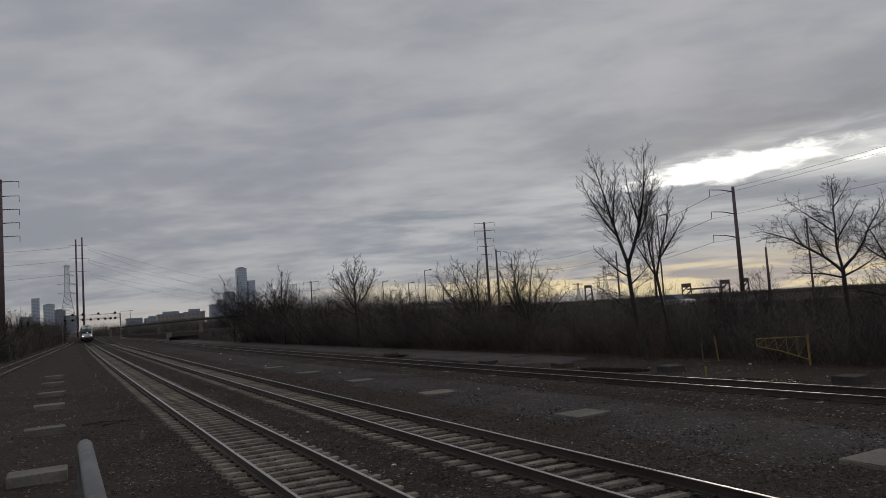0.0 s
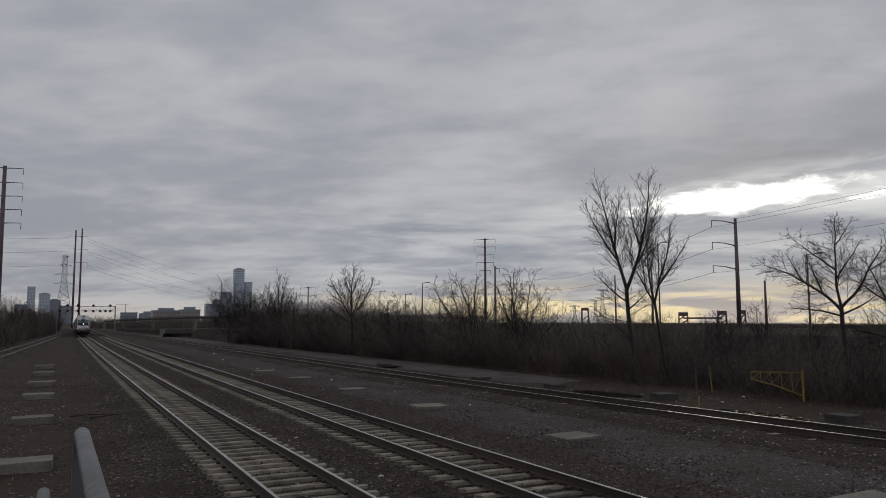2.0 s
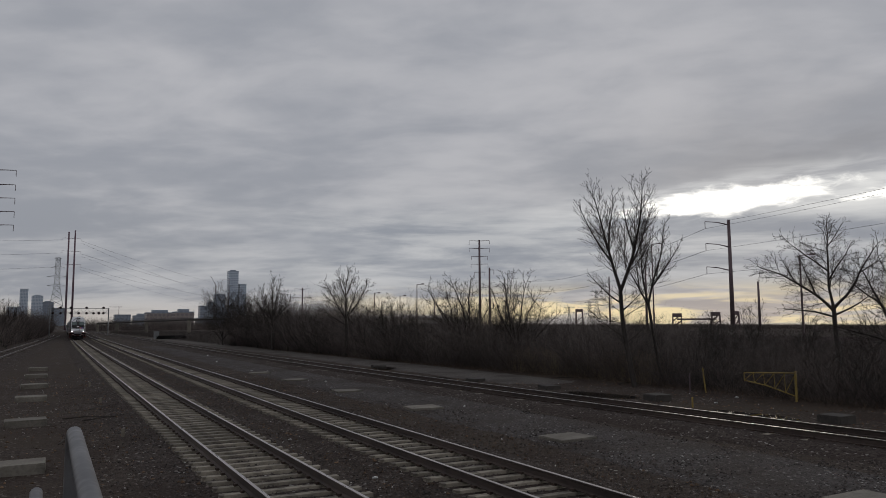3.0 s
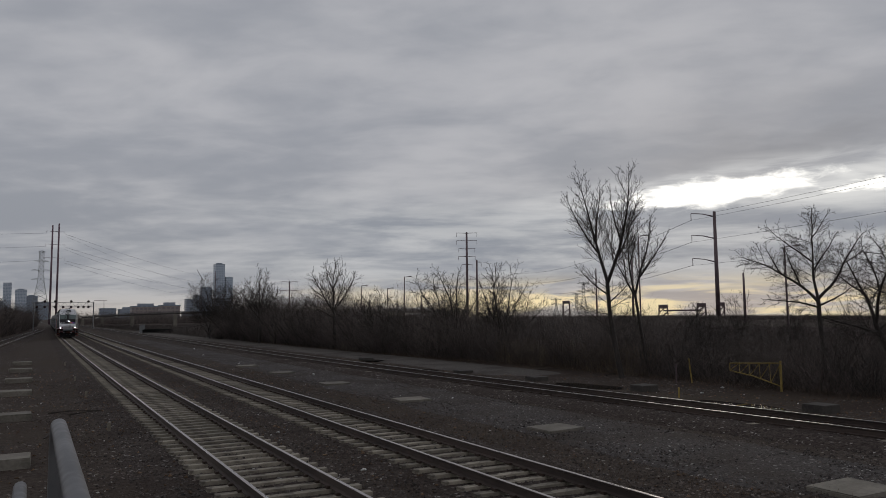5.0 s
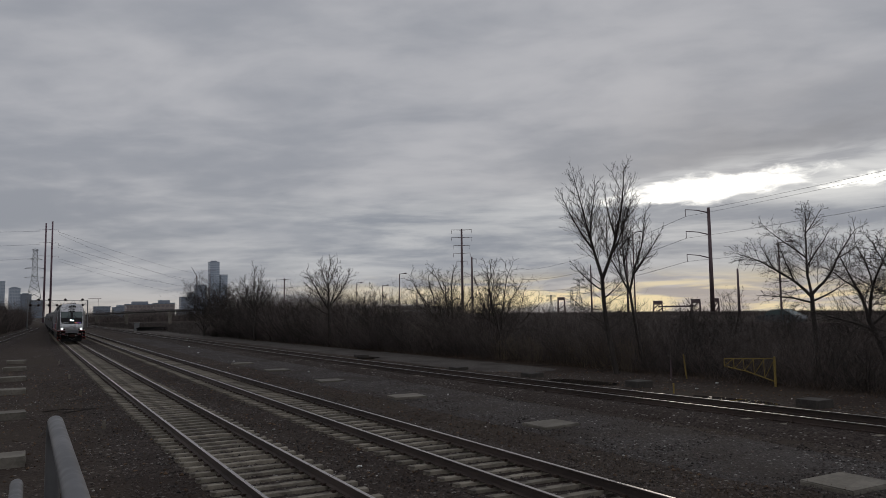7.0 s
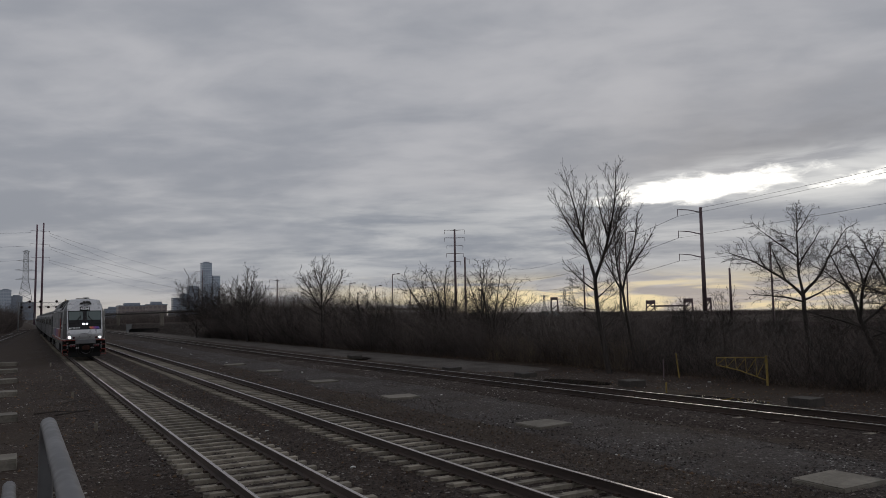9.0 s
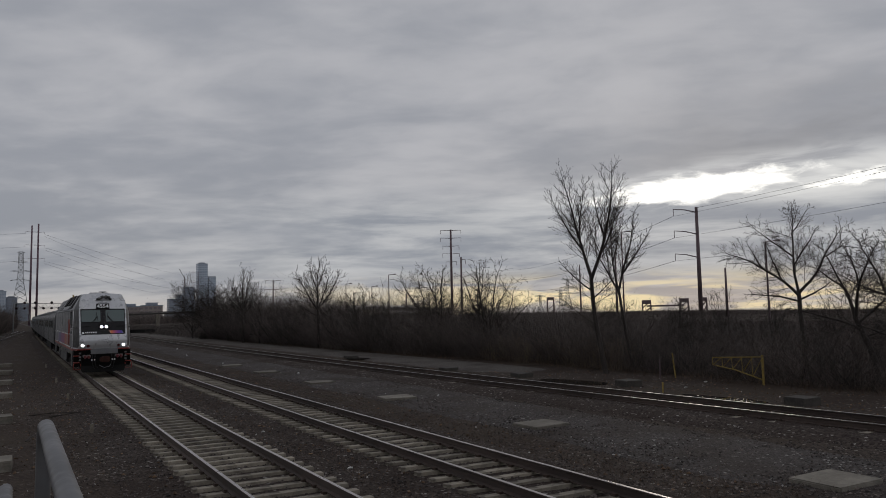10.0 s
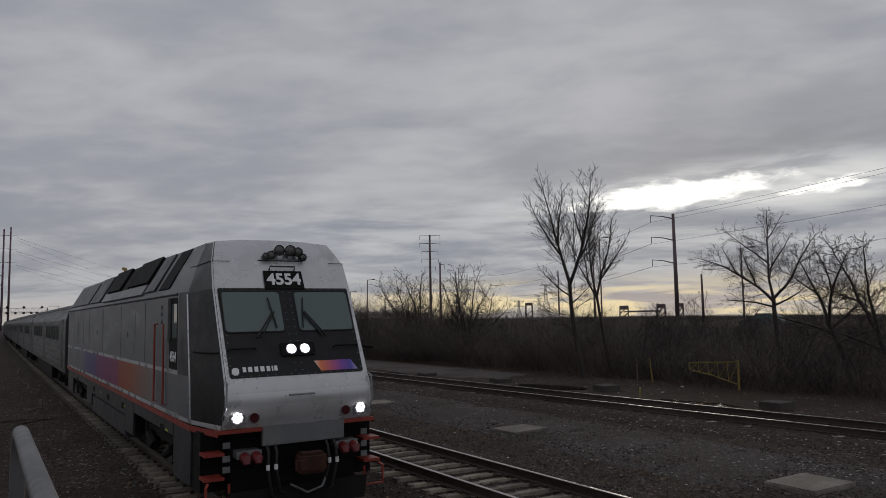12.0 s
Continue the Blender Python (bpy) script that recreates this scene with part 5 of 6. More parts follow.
def locomotive():
    ob = empty("locomotive", "silver and black diesel locomotive with lit headlamps hauling coaches", "locomotive")
    L = 21.4
    # body shell: rings of half outlines from the nose back
    front = [(1.24, 0.02, 1.40), (1.235, -0.06, 1.56), (1.225, -0.105, 1.74), (1.215, -0.10, 1.93), (1.20, 0.0, 2.15), (1.20, 0.71, 3.57), (1.17, 0.93, 4.02), (1.04, 1.32, 4.40), (0.55, 1.38, 4.45), (0.0, 1.40, 4.46)]
    cheek = [(1.44, 1.02, 1.40), (1.45, 1.02, 1.58), (1.455, 1.02, 1.75), (1.458, 1.02, 1.95), (1.46, 1.04, 2.15), (1.40, 1.55, 3.52), (1.24, 1.62, 3.98), (1.02, 1.9, 4.42), (0.55, 1.95, 4.48), (0.0, 1.95, 4.49)]
    door = [(1.47, 1.9, 1.40), (1.47, 1.9, 1.58), (1.47, 1.9, 1.75), (1.47, 1.9, 1.95), (1.47, 1.9, 2.15), (1.47, 1.9, 3.52), (1.22, 2.1, 3.99), (0.96, 2.5, 4.44), (0.55, 2.5, 4.49), (0.0, 2.5, 4.50)]
    rear = [(x, L, z) for x, y, z in door]
    bm = bmesh.new()
    rings = []
    for ring in (front, cheek, door, rear):
        left = [bm.verts.new((-x, y, z)) for x, y, z in ring]
        right = [left[-1] if x == 0 else bm.verts.new((x, y, z)) for x, y, z in ring]
        rings.append((left, right))
    for (al, ar), (bl, br) in zip(rings, rings[1:]):
        for i in range(9):
            bm.faces.new((al[i], al[i + 1], bl[i + 1], bl[i]))
            bm.faces.new((ar[i], br[i], br[i + 1], ar[i + 1]))
        bm.faces.new((al[0], bl[0], br[0], ar[0]))
    for l, r in (rings[0], rings[-1]):
        for i in range(8):
            bm.faces.new((l[i], r[i], r[i + 1], l[i + 1]))
        bm.faces.new((l[8], r[8], l[9]))
    bmesh.ops.recalc_face_normals(bm, faces=bm.faces)
    edges = [e for e in bm.edges if all(v.co.y < 2.2 and v.co.z > 1.45 for v in e.verts) and e.calc_face_angle(0) > 0.25]
    bmesh.ops.bevel(bm, geom=edges, offset=0.045, segments=3, affect="EDGES", clamp_overlap=True)
    bm.faces.ensure_lookup_table()
    # nose front and brow take the pale silver, flanks keep the shade-darkened one
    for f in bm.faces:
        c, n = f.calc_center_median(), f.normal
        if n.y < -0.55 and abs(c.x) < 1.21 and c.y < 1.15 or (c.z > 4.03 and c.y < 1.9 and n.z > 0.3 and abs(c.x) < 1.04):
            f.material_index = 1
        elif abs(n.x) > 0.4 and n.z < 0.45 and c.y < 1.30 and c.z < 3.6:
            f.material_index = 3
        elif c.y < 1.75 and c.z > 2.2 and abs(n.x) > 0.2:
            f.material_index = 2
    part("body", bm, [SHADED_SILVER, WHITE, SLATE, GLOSS], ob, smooth=True).data.set_sharp_from_angle(angle=radians(24))
    for s in (-1, 1):
        part("cap_seam", tube([(s * 0.88, 0.915, 4.03), (s * 1.17, 0.92, 4.03), (s * 1.25, 1.62, 3.99), (s * 1.24, 2.1, 4.0)], 0.006, 6), BLACKED, ob)
    # windscreen wall with its parts
    scr = part("windscreen_wall", plate(1.115, 1.14, 0.01, 1.42 * UPZ, 0.0, 0.012, r=0.02), GLOSS, ob, "gloss black riveted windscreen surround", at=SCREEN)
    for x in (-0.61, 0.615):
        part("window", rounded(x, 0.487, 0.695 * UPZ, 1.365 * UPZ, 0.0125, 0.02, 0.07), PANE, scr, "greenish tinted windscreen pane, lightened for sky and cab light")
        gask = bmesh.new()
        loop = []
        for cx, cy, a0 in ((x - 0.42, 0.76 * UPZ, 180), (x + 0.42, 0.76 * UPZ, 270), (x + 0.42, 1.30 * UPZ, 0), (x - 0.42, 1.30 * UPZ, 90)):
            loop += [(cx + 0.072 * math.cos(radians(a0 + q)), cy + 0.072 * math.sin(radians(a0 + q)), 0.018) for q in (0, 22, 45, 68, 90)]
        add_tube(gask, loop + loop[:1], 0.014, 6)
        part("gasket", gask, HOSE, scr)
    for x, t in ((-0.30, -0.26), (0.22, 0.24)):
        wip = tube([(x + t * 1.2, 0.60 * UPZ, 0.03), (x, 1.0 * UPZ, 0.06)], 0.016, 6)
        add_tube(wip, [(x + t * 1.2 + 0.07, 0.60 * UPZ, 0.03), (x + 0.03, 1.0 * UPZ, 0.06)], 0.012, 6)
        add_tube(wip, [(x - t * 0.15, 0.74 * UPZ, 0.05), (x + t * 0.18, 1.24 * UPZ, 0.05)], 0.012, 5)
        part("wiper", wip, HOSE, scr)
    cl = part("headlamp_housing", plate(0.29, 0.29, 0.30 * UPZ, 0.50 * UPZ, 0.0125, 0.05, r=0.02, x=0.03), BLACKED, scr)
    for x in (-0.085, 0.145):
        led_lamp(cl, Matrix.Translation((x, 0.40 * UPZ, 0.0505)), 0.088)
    # operator's mark and lettering as plain shapes
    part("mark_block", plate(0.055, 0.055, 0.05 * UPZ, 0.16 * UPZ, 0.0125, 0.016, x=-1.02, r=0.02), BRIGHT, scr, "white operator's mark")
    for i, w in enumerate((0.07, 0.085, 0.08, 0.085, 0.075, 0.03, 0.07)):
        part("mark_bar", plate(w * 0.38, w * 0.38, 0.09 * UPZ, 0.165 * UPZ, 0.0125, 0.016, x=-0.915 + sum((0.07, 0.085, 0.08, 0.085, 0.075, 0.03, 0.07)[:i]) * 1.18 + w / 2), BRIGHT, scr)
    part("colour_flash", plate(0.325, 0.325, 0.05 * UPZ, 0.21 * UPZ, 0.0125, 0.016, x=0.70, skew=-0.10), NOSE_FADE, scr, "orange to violet painted flash")
    for x in (-0.88, 0.88):
        part("grab_bar", tube([(x - 0.22, 0.42 * UPZ, 0.02), (x - 0.21, 0.42 * UPZ, 0.07), (x + 0.21, 0.42 * UPZ, 0.07), (x + 0.22, 0.42 * UPZ, 0.02)], 0.014, 6), BLACKED, scr)
    riv = bmesh.new()
    for i in range(17):
        for b in (0.03, 1.405 * UPZ):
            add_tube(riv, [(-1.06 + i * 0.1325, b, 0.012), (-1.06 + i * 0.1325, b, 0.018)], 0.009, 5)
    for i in range(12):
        for x in (-1.085, 1.085, -0.06, 0.06):
            add_tube(riv, [(x, (0.08 + i * 0.115) * UPZ, 0.012), (x, (0.08 + i * 0.115) * UPZ, 0.018)], 0.009, 5)
    tagged(part("rivets", riv, GALV, scr), kind="stuff")
    nb = part("number_board", plate(0.345, 0.335, 1.40 * UPZ, 1.71 * UPZ, 0.012, 0.035), BLACKED, ob, "black number board with white figures", at=SCREEN)
    lettering("figures", "4554", 0.30, Matrix.Translation((0, 1.555 * UPZ, 0.038)), BRIGHT, nb, "white figures")
    part("grab_bar", tube([(-0.22, 1.74 * UPZ, 0.0), (-0.22, 1.77 * UPZ, 0.07), (0.22, 1.77 * UPZ, 0.07), (0.22, 1.74 * UPZ, 0.0)], 0.014, 6), SLATE, ob, at=SCREEN)
    # horns in their recess on the brow
    for x, r, z in ((-0.27, 0.055, 4.13), (-0.18, 0.068, 4.15), (-0.03, 0.088, 4.235), (0.165, 0.095, 4.235), (0.31, 0.078, 4.215), (0.40, 0.06, 4.125)):
        horn = part("horn", tube([(x, 0.88, z), (x, 0.90, z), (x, 0.93, z), (x, 1.10, z), (x, 1.5, z)], [r * 0.9, r, r * 0.92, r * 0.5, r * 0.3], 20), HORN, ob, "grey air horn bell", smooth=True)
        part("horn_rim", tube([(x + r * math.cos(q), 0.885, z + r * math.sin(q)) for q in (2 * math.pi * i / 20 for i in range(21))], 0.008, 5), BLACKED, horn)
    part("horn_shelf", box(-0.40, 0.42, 0.96, 1.4, 4.02, 4.07, bevel=0.01), SLATE, ob)
    # lower nose: lamps, rail, grab bar
    for s in (-1, 1):
        rim = part("ditch_lamp", tube([(s * 1.02, 0.02, 1.575), (s * 1.02, -0.075, 1.575)], 0.125, 20), GALV, ob, "round ditch lamp")
        led_lamp(rim, Matrix.Translation((s * 1.02, -0.0755, 1.575)) @ Matrix.Rotation(math.pi / 2, 4, "X"), 0.098)
        rim = part("marker_lamp", tube([(s * 0.76, 0.02, 1.555), (s * 0.76, -0.07, 1.555)], 0.098, 20), GALV, ob, "round marker lamp")
        part("lamp_glass", tube([(s * 0.76, -0.0705, 1.555), (s * 0.76, -0.08, 1.555)], 0.075, 20), LENS, rim, "dark red unlit glass")
        part("corner_rail", tube([(s * 1.19, -0.02, 2.14), (s * 1.2, -0.13, 2.1), (s * 1.21, -0.16, 1.75), (s * 1.22, -0.05, 1.62)], 0.014, 6), GALV, ob)
    part("grab_bar", tube([(-0.22, -0.06, 1.87), (-0.2, -0.13, 1.87), (0.2, -0.13, 1.87), (0.22, -0.06, 1.87)], 0.016, 6), GALV, ob)
    # sill and stripes
    sill = bmesh.new()
    add_box(sill, -1.30, 1.30, -0.03, 0.6, 1.335, 1.395, bevel=0.008)
    part("front_sill", sill, ORANGE, ob, "orange-red sill stripe")
    for s in (-1, 1):
        bm = bmesh.new()
        vs = [bm.verts.new(p) for p in ((s * 1.30, -0.03, 1.30), (s * 1.485, 1.0, 1.30), (s * 1.485, 1.0, 1.395), (s * 1.30, -0.03, 1.395))]
        bm.faces.new(vs)
        vs = [bm.verts.new(p) for p in ((s * 1.485, 1.0, 1.30), (s * 1.485, L, 1.30), (s * 1.485, L, 1.395), (s * 1.485, 1.0, 1.395))]
        bm.faces.new(vs)
        part("side_stripe", bm, ORANGE, ob, "orange-red stripe along the sill")
        bm = bmesh.new()
        bm.faces.new([bm.verts.new(p) for p in ((s * 1.25, -0.01, 1.40), (s * 1.452, 1.0, 1.40), (s * 1.456, 1.0, 1.47), (s * 1.25, -0.01, 1.47))])
        bm.faces.new([bm.verts.new(p) for p in ((s * 1.452, 1.0, 1.40), (s * 1.478, 1.95, 1.40), (s * 1.478, 1.95, 1.47), (s * 1.456, 1.0, 1.47))])
        part("white_stripe", bm, WHITE, ob)
        part("white_edge", tube([(s * 1.455, 1.06, 1.48), (s * 1.465, 1.08, 2.15), (s * 1.405, 1.56, 3.50)], 0.016, 6), WHITE, ob)
        part("white_stripe", box(min(s * 1.47, s * 1.478), max(s * 1.47, s * 1.478), 1.95, L, 1.40, 1.47), WHITE, ob)
        part("white_stripe", box(min(s * 1.47, s * 1.478), max(s * 1.47, s * 1.478), 1.95, L, 2.13, 2.20), WHITE, ob)
        part("colour_band", box(min(s * 1.47, s * 1.476), max(s * 1.47, s * 1.476), 3.6, 17.0, 1.495, 2.125), SIDE_FADE, ob, "orange, magenta and violet painted band")
        part("skirt", box(min(s * 1.36, s * 1.46), max(s * 1.36, s * 1.46), 1.2, 2.25, 0.40, 1.30, bevel=0.02), SLATE, ob)
        for y0, y1, z0 in ((2.26, 6.3, 1.06), (6.31, 7.35, 0.55), (7.36, 13.7, 0.92), (13.71, 15.0, 0.55), (15.01, 19.3, 1.06), (19.31, L - 0.3, 0.5)):
            part("skirt", box(min(s * 1.40, s * 1.46), max(s * 1.40, s * 1.46), y0, y1, z0, 1.298, bevel=0.015), SLATE, ob)
        for y0 in (2.1, 6.8, 11.0, 14.4, 19.6):
            part("yellow_mark", box(min(s * 1.46, s * 1.464), max(s * 1.46, s * 1.464), y0 + 0.6, y0 + 0.85, 1.08, 1.115), LIME, ob, "lime yellow reflective mark")
        part("fuel_tank_side", box(min(s * 1.0, s * 1.44), max(s * 1.0, s * 1.44), 7.4, 13.6, 0.36, 0.918, bevel=0.06), SLATE, ob)
        # cab door recess, window, number panel and red hand rails
        part("cab_window", box(min(s * 1.468, s * 1.476), max(s * 1.468, s * 1.477), 2.02, 2.40, 2.75, 3.36, bevel=0.003), PANE, ob, "dark cab side window")
        num = part("number_panel", box(min(s * 1.468, s * 1.474), max(s * 1.468, s * 1.474), 1.97, 2.62, 2.215, 3.46), BLACKED, ob, "black panel with white figures")
        lettering("figures", "4554", 0.24, Matrix.Translation((s * 1.478, 2.3, 2.42)) @ Matrix.Rotation(math.pi / 2, 4, "Z") @ (Matrix.Rotation(math.pi, 4, "Z") if s < 0 else Matrix.Identity(4)) @ Matrix.Rotation(math.pi / 2, 4, "X"), BRIGHT, num, "white figures")
        part("cab_door", box(min(s * 1.466, s * 1.474), max(s * 1.466, s * 1.474), 2.9, 3.62, 1.50, 3.40, bevel=0.003), SHADED_SILVER, ob, "silver cab door")
        part("mirror", box(min(s * 1.475, s * 1.53), max(s * 1.475, s * 1.53), 2.5, 2.80, 2.72, 3.46, bevel=0.01), SHADED_SILVER, ob, "upright pale mirror housing")
        for y in (2.86, 3.70):
            part("hand_rail", tube([(s * 1.47, y, 3.0), (s * 1.53, y, 3.0), (s * 1.53, y, 1.55), (s * 1.47, y, 1.55)], 0.02, 6), ORANGE, ob, "red cab hand rail")
        for y0 in np.arange(5.0, L - 1.5, 3.2):
            part("panel_seam", box(min(s * 1.47, s * 1.4745), max(s * 1.47, s * 1.4745), y0, y0 + 0.03, 2.22, 3.44), SLATE, ob)
        for y0 in (6.2, 11.6, 16.2):
            part("access_door", box(min(s * 1.47, s * 1.4765), max(s * 1.47, s * 1.4765), y0, y0 + 1.1, 2.35, 3.25, bevel=0.002), SHADED_SILVER, ob)
            part("door_latch", box(min(s * 1.477, s * 1.49), max(s * 1.477, s * 1.49), y0 + 0.95, y0 + 1.03, 2.7, 2.82), GALV, ob)
        for y0 in (3.0, 7.6, 10.0, 13.0, 17.5):
            part("lifting_pocket", box(min(s * 1.455, s * 1.468), max(s * 1.455, s * 1.468), y0, y0 + 0.35, 1.02, 1.16), BLACKED, ob)
        for z in (3.05, 3.2, 3.32):
            part("side_lamp", tube([(s * 1.472, 3.3, z), (s * 1.50, 3.3, z)], 0.04, 10), GALV, ob)
        part("eave_rail", tube([(s * 1.475, 2.0, 3.52), (s * 1.475, L, 3.52)], 0.025, 6), SLATE, ob)
        part("number_mark_bar", box(min(s * 1.47, s * 1.4745), max(s * 1.47, s * 1.4745), 8.6, 9.6, 2.98, 3.03), GALV, ob)
        part("grab_bar", tube([(s * 1.25, 0.15, 2.55), (s * 1.34, 0.1, 2.55), (s * 1.46, 0.85, 2.55), (s * 1.42, 0.95, 2.55)], 0.016, 6), BLACKED, ob)
        # louvres and hatches on the sloping roof shoulders
        def on_slope(y0, y1, f0, f1, d, mat, name):
            bm = bmesh.new()
            a, b = Vector((s * 1.455, 0, 3.56)), Vector((s * 0.955, 0, 4.42))
            nrm = Vector((s * 0.86, 0, 0.50)).normalized()
            ring = []
            for dd in (0.005, d):
                ring.append([bm.verts.new(a.lerp(b, f) + nrm * dd + Vector((0, y, 0))) for y, f in ((y0, f0), (y1, f0), (y1, f1), (y0, f1))])
            bm.faces.new(ring[1])
            for i in range(4):
                bm.faces.new((ring[0][i], ring[0][(i + 1) % 4], ring[1][(i + 1) % 4], ring[1][i]))
            part(name, bm, mat, ob)
        on_slope(3.0, 3.9, 0.10, 0.98, 0.03, BLACKED, "roof_louvre")
        on_slope(4.3, 5.3, 0.10, 0.98, 0.05, SLATE, "roof_hatch")
        on_slope(5.5, 7.9, 0.34, 1.0, 0.09, BLACKED, "roof_louvre")
        on_slope(8.3, 9.1, 0.2, 0.98, 0.05, BLACKED, "roof_louvre")
        on_slope(9.4, 11.8, 0.34, 1.0, 0.09, BLACKED, "roof_louvre")
        on_slope(5.5, 11.8, 0.05, 0.30, 0.06, SHADED_SILVER, "roof_hatch")
        on_slope(12.6, 15.0, 0.1, 0.98, 0.05, SLATE, "roof_hatch")
        on_slope(15.4, 20.6, 0.1, 0.9, 0.05, SLATE, "roof_hatch")
        # front corner steps, red brackets, jumper sockets
        for z in (1.02, 0.66):
            part("step", box(min(s * 1.16, s * 1.46), max(s * 1.16, s * 1.46), 0.10, 0.42, z - 0.02, z + 0.025), ORANGE, ob, "orange-red step edge")
        part("step_loop", tube([(s * 1.42, 0.06, 0.62), (s * 1.46, 0.0, 0.58), (s * 1.46, 0.0, 0.30), (s * 1.12, 0.0, 0.30), (s * 1.12, 0.0, 0.60)], 0.022, 6), ORANGE, ob, "red tubular step")
        part("step_well", box(min(s * 1.06, s * 1.44), max(s * 1.06, s * 1.44), 0.44, 1.2, 0.42, 1.33), BLACKED, ob)
        part("side_corner", box(min(s * 1.445, s * 1.465), max(s * 1.445, s * 1.465), 0.95, 1.2, 0.45, 1.30), SLATE, ob)
        for x in (0.72, 0.90):
            part("jumper_socket", tube([(s * x, -0.02, 0.98), (s * x, -0.14, 0.95), (s * x, -0.17, 0.88)], [0.075, 0.08, 0.05], 10), RED, ob, "red jumper socket cover")
        part("socket_plate", box(min(s * 0.62, s * 1.0), max(s * 0.62, s * 1.0), -0.01, 0.26, 0.94, 1.06), GALV, ob)
        for z in (0.80, 0.96, 1.16):
            part("label_plate", box(min(s * 1.09, s * 1.2), max(s * 1.09, s * 1.2), 0.05, 0.07, z - 0.045, z + 0.045), GALV, ob)
        for x, drop in ((0.42, 0.42), (0.55, 0.36)):
            hose = tube([(s * x, 0.27, 1.18), (s * x, 0.0, 1.15), (s * x, -0.13, 1.02), (s * (x + 0.02), -0.15, 0.8), (s * (x - 0.06), -0.12, drop), (s * (x - 0.16), -0.05, drop - 0.06)], 0.022, 8)
            h = part("air_hose", hose, HOSE, ob, smooth=True)
            part("hose_tag", tube([(s * (x + 0.02), -0.15, 0.84), (s * (x + 0.02), -0.15, 0.76)], 0.029, 8), BRIGHT, h)
    part("roof_pod", box(-0.5, 0.5, 3.0, 3.5, 4.47, 4.56, bevel=0.03), SLATE, ob)
    ant = tube([(0.3, 4.2, 4.47), (0.3, 4.2, 4.66)], 0.06, 8)
    add_tube(ant, [(0.1, 4.2, 4.64), (0.5, 4.2, 4.64)], 0.025, 6)
    part("antenna", ant, GALV, ob)
    part("exhaust_hood", box(-0.7, 0.7, 12.3, 13.6, 4.47, 4.62, bevel=0.05), BLACKED, ob)
    part("roof_pipe", tube([(-0.8, 12.2, 4.45), (-0.8, 12.2, 4.62), (-0.8, 12.6, 4.66)], 0.05, 8), YELLOW, ob)
    # pilot, valance plate, coupler
    part("pilot", box(-1.05, 1.05, 0.24, 0.5, 0.30, 1.33, bevel=0.02), BLACKED, ob)
    part("plough", plate(1.05, 1.15, 0, 0.34, 0, 0.03), BLACKED, ob, at=Matrix.Translation((0, -0.12, 0.14)) @ Matrix.Rotation(1.25, 4, "X"))
    part("valance_plate", box(-0.62, 0.74, -0.055, 0.02, 1.11, 1.40, bevel=0.01), SHADED_SILVER, ob, "worn grey access plate")
    cp = tube([(0.1, 0.2, 0.82), (0.1, -0.12, 0.82)], [0.13, 0.13], 10)
    add_box(cp, -0.12, 0.32, -0.38, -0.10, 0.66, 0.98, bevel=0.05)
    add_box(cp, -0.20, 0.0, -0.46, -0.28, 0.70, 0.94, bevel=0.04)
    part("coupler", cp, RUST, ob, "rust-brown knuckle coupler")
    part("chain", tube([(-0.2, -0.12, 0.5), (0.05, -0.2, 0.36), (0.3, -0.18, 0.42), (0.42, -0.1, 0.6)], 0.018, 6), GALV, ob)
    part("underframe", box(-1.2, 1.2, 0.4, L - 0.2, 1.05, 1.39), BLACKED, ob)
    wheels = bogies(ob, (4.2, 17.2), 1.4)
    return ob, wheels


def bogies(ob, centres, half):
    """Two bogies with a frame on each side; returns the turning wheel sets."""
    sets = []
    for c in centres:
        b = part("bogie", box(-1.0, 1.0, c - 0.5, c + 0.5, 0.62, 0.95, bevel=0.04), BLACKED, ob)
        for s in (-1, 1):
            fr = bmesh.new()
            add_box(fr, min(s * 1.02, s * 1.20), max(s * 1.02, s * 1.20), c - half - 0.5, c + half + 0.5, 0.68, 0.90, bevel=0.03)
            for q in (-half, half):
                add_box(fr, min(s * 1.05, s * 1.26), max(s * 1.05, s * 1.26), c + q - 0.2, c + q + 0.2, 0.36, 0.75, bevel=0.04)
                add_tube(fr, [(s * 1.15, c + q + 0.45, 0.45), (s * 1.15, c + q + 0.45, 0.9)], 0.11, 8)
                add_tube(fr, [(s * 1.28, c + q * 0.4, 0.55), (s * 1.28, c + q * 0.8, 0.72)], 0.09, 8)
            part("side_frame", fr, BLACKED, b)
        for q in (-half, half):
            w = bmesh.new()
            add_tube(w, [(-0.95, 0, 0), (0.95, 0, 0)], 0.09, 8)
            for s in (-1, 1):
                add_tube(w, [(s * 0.69, 0, 0), (s * 0.715, 0, 0), (s * 0.72, 0, 0), (s * 0.82, 0, 0)], [0.535, 0.535, 0.50, 0.495], 28)
                for k in range(6):
                    a = k * math.pi / 3
                    add_tube(w, [(s * 0.82, 0.25 * math.cos(a), 0.25 * math.sin(a)), (s * 0.835, 0.25 * math.cos(a), 0.25 * math.sin(a))], 0.04, 6)
            sets.append((part("wheel_set", w, WHEEL, ob, at=Matrix.Translation((0, c + q, 0.50))), c + q))
    return sets


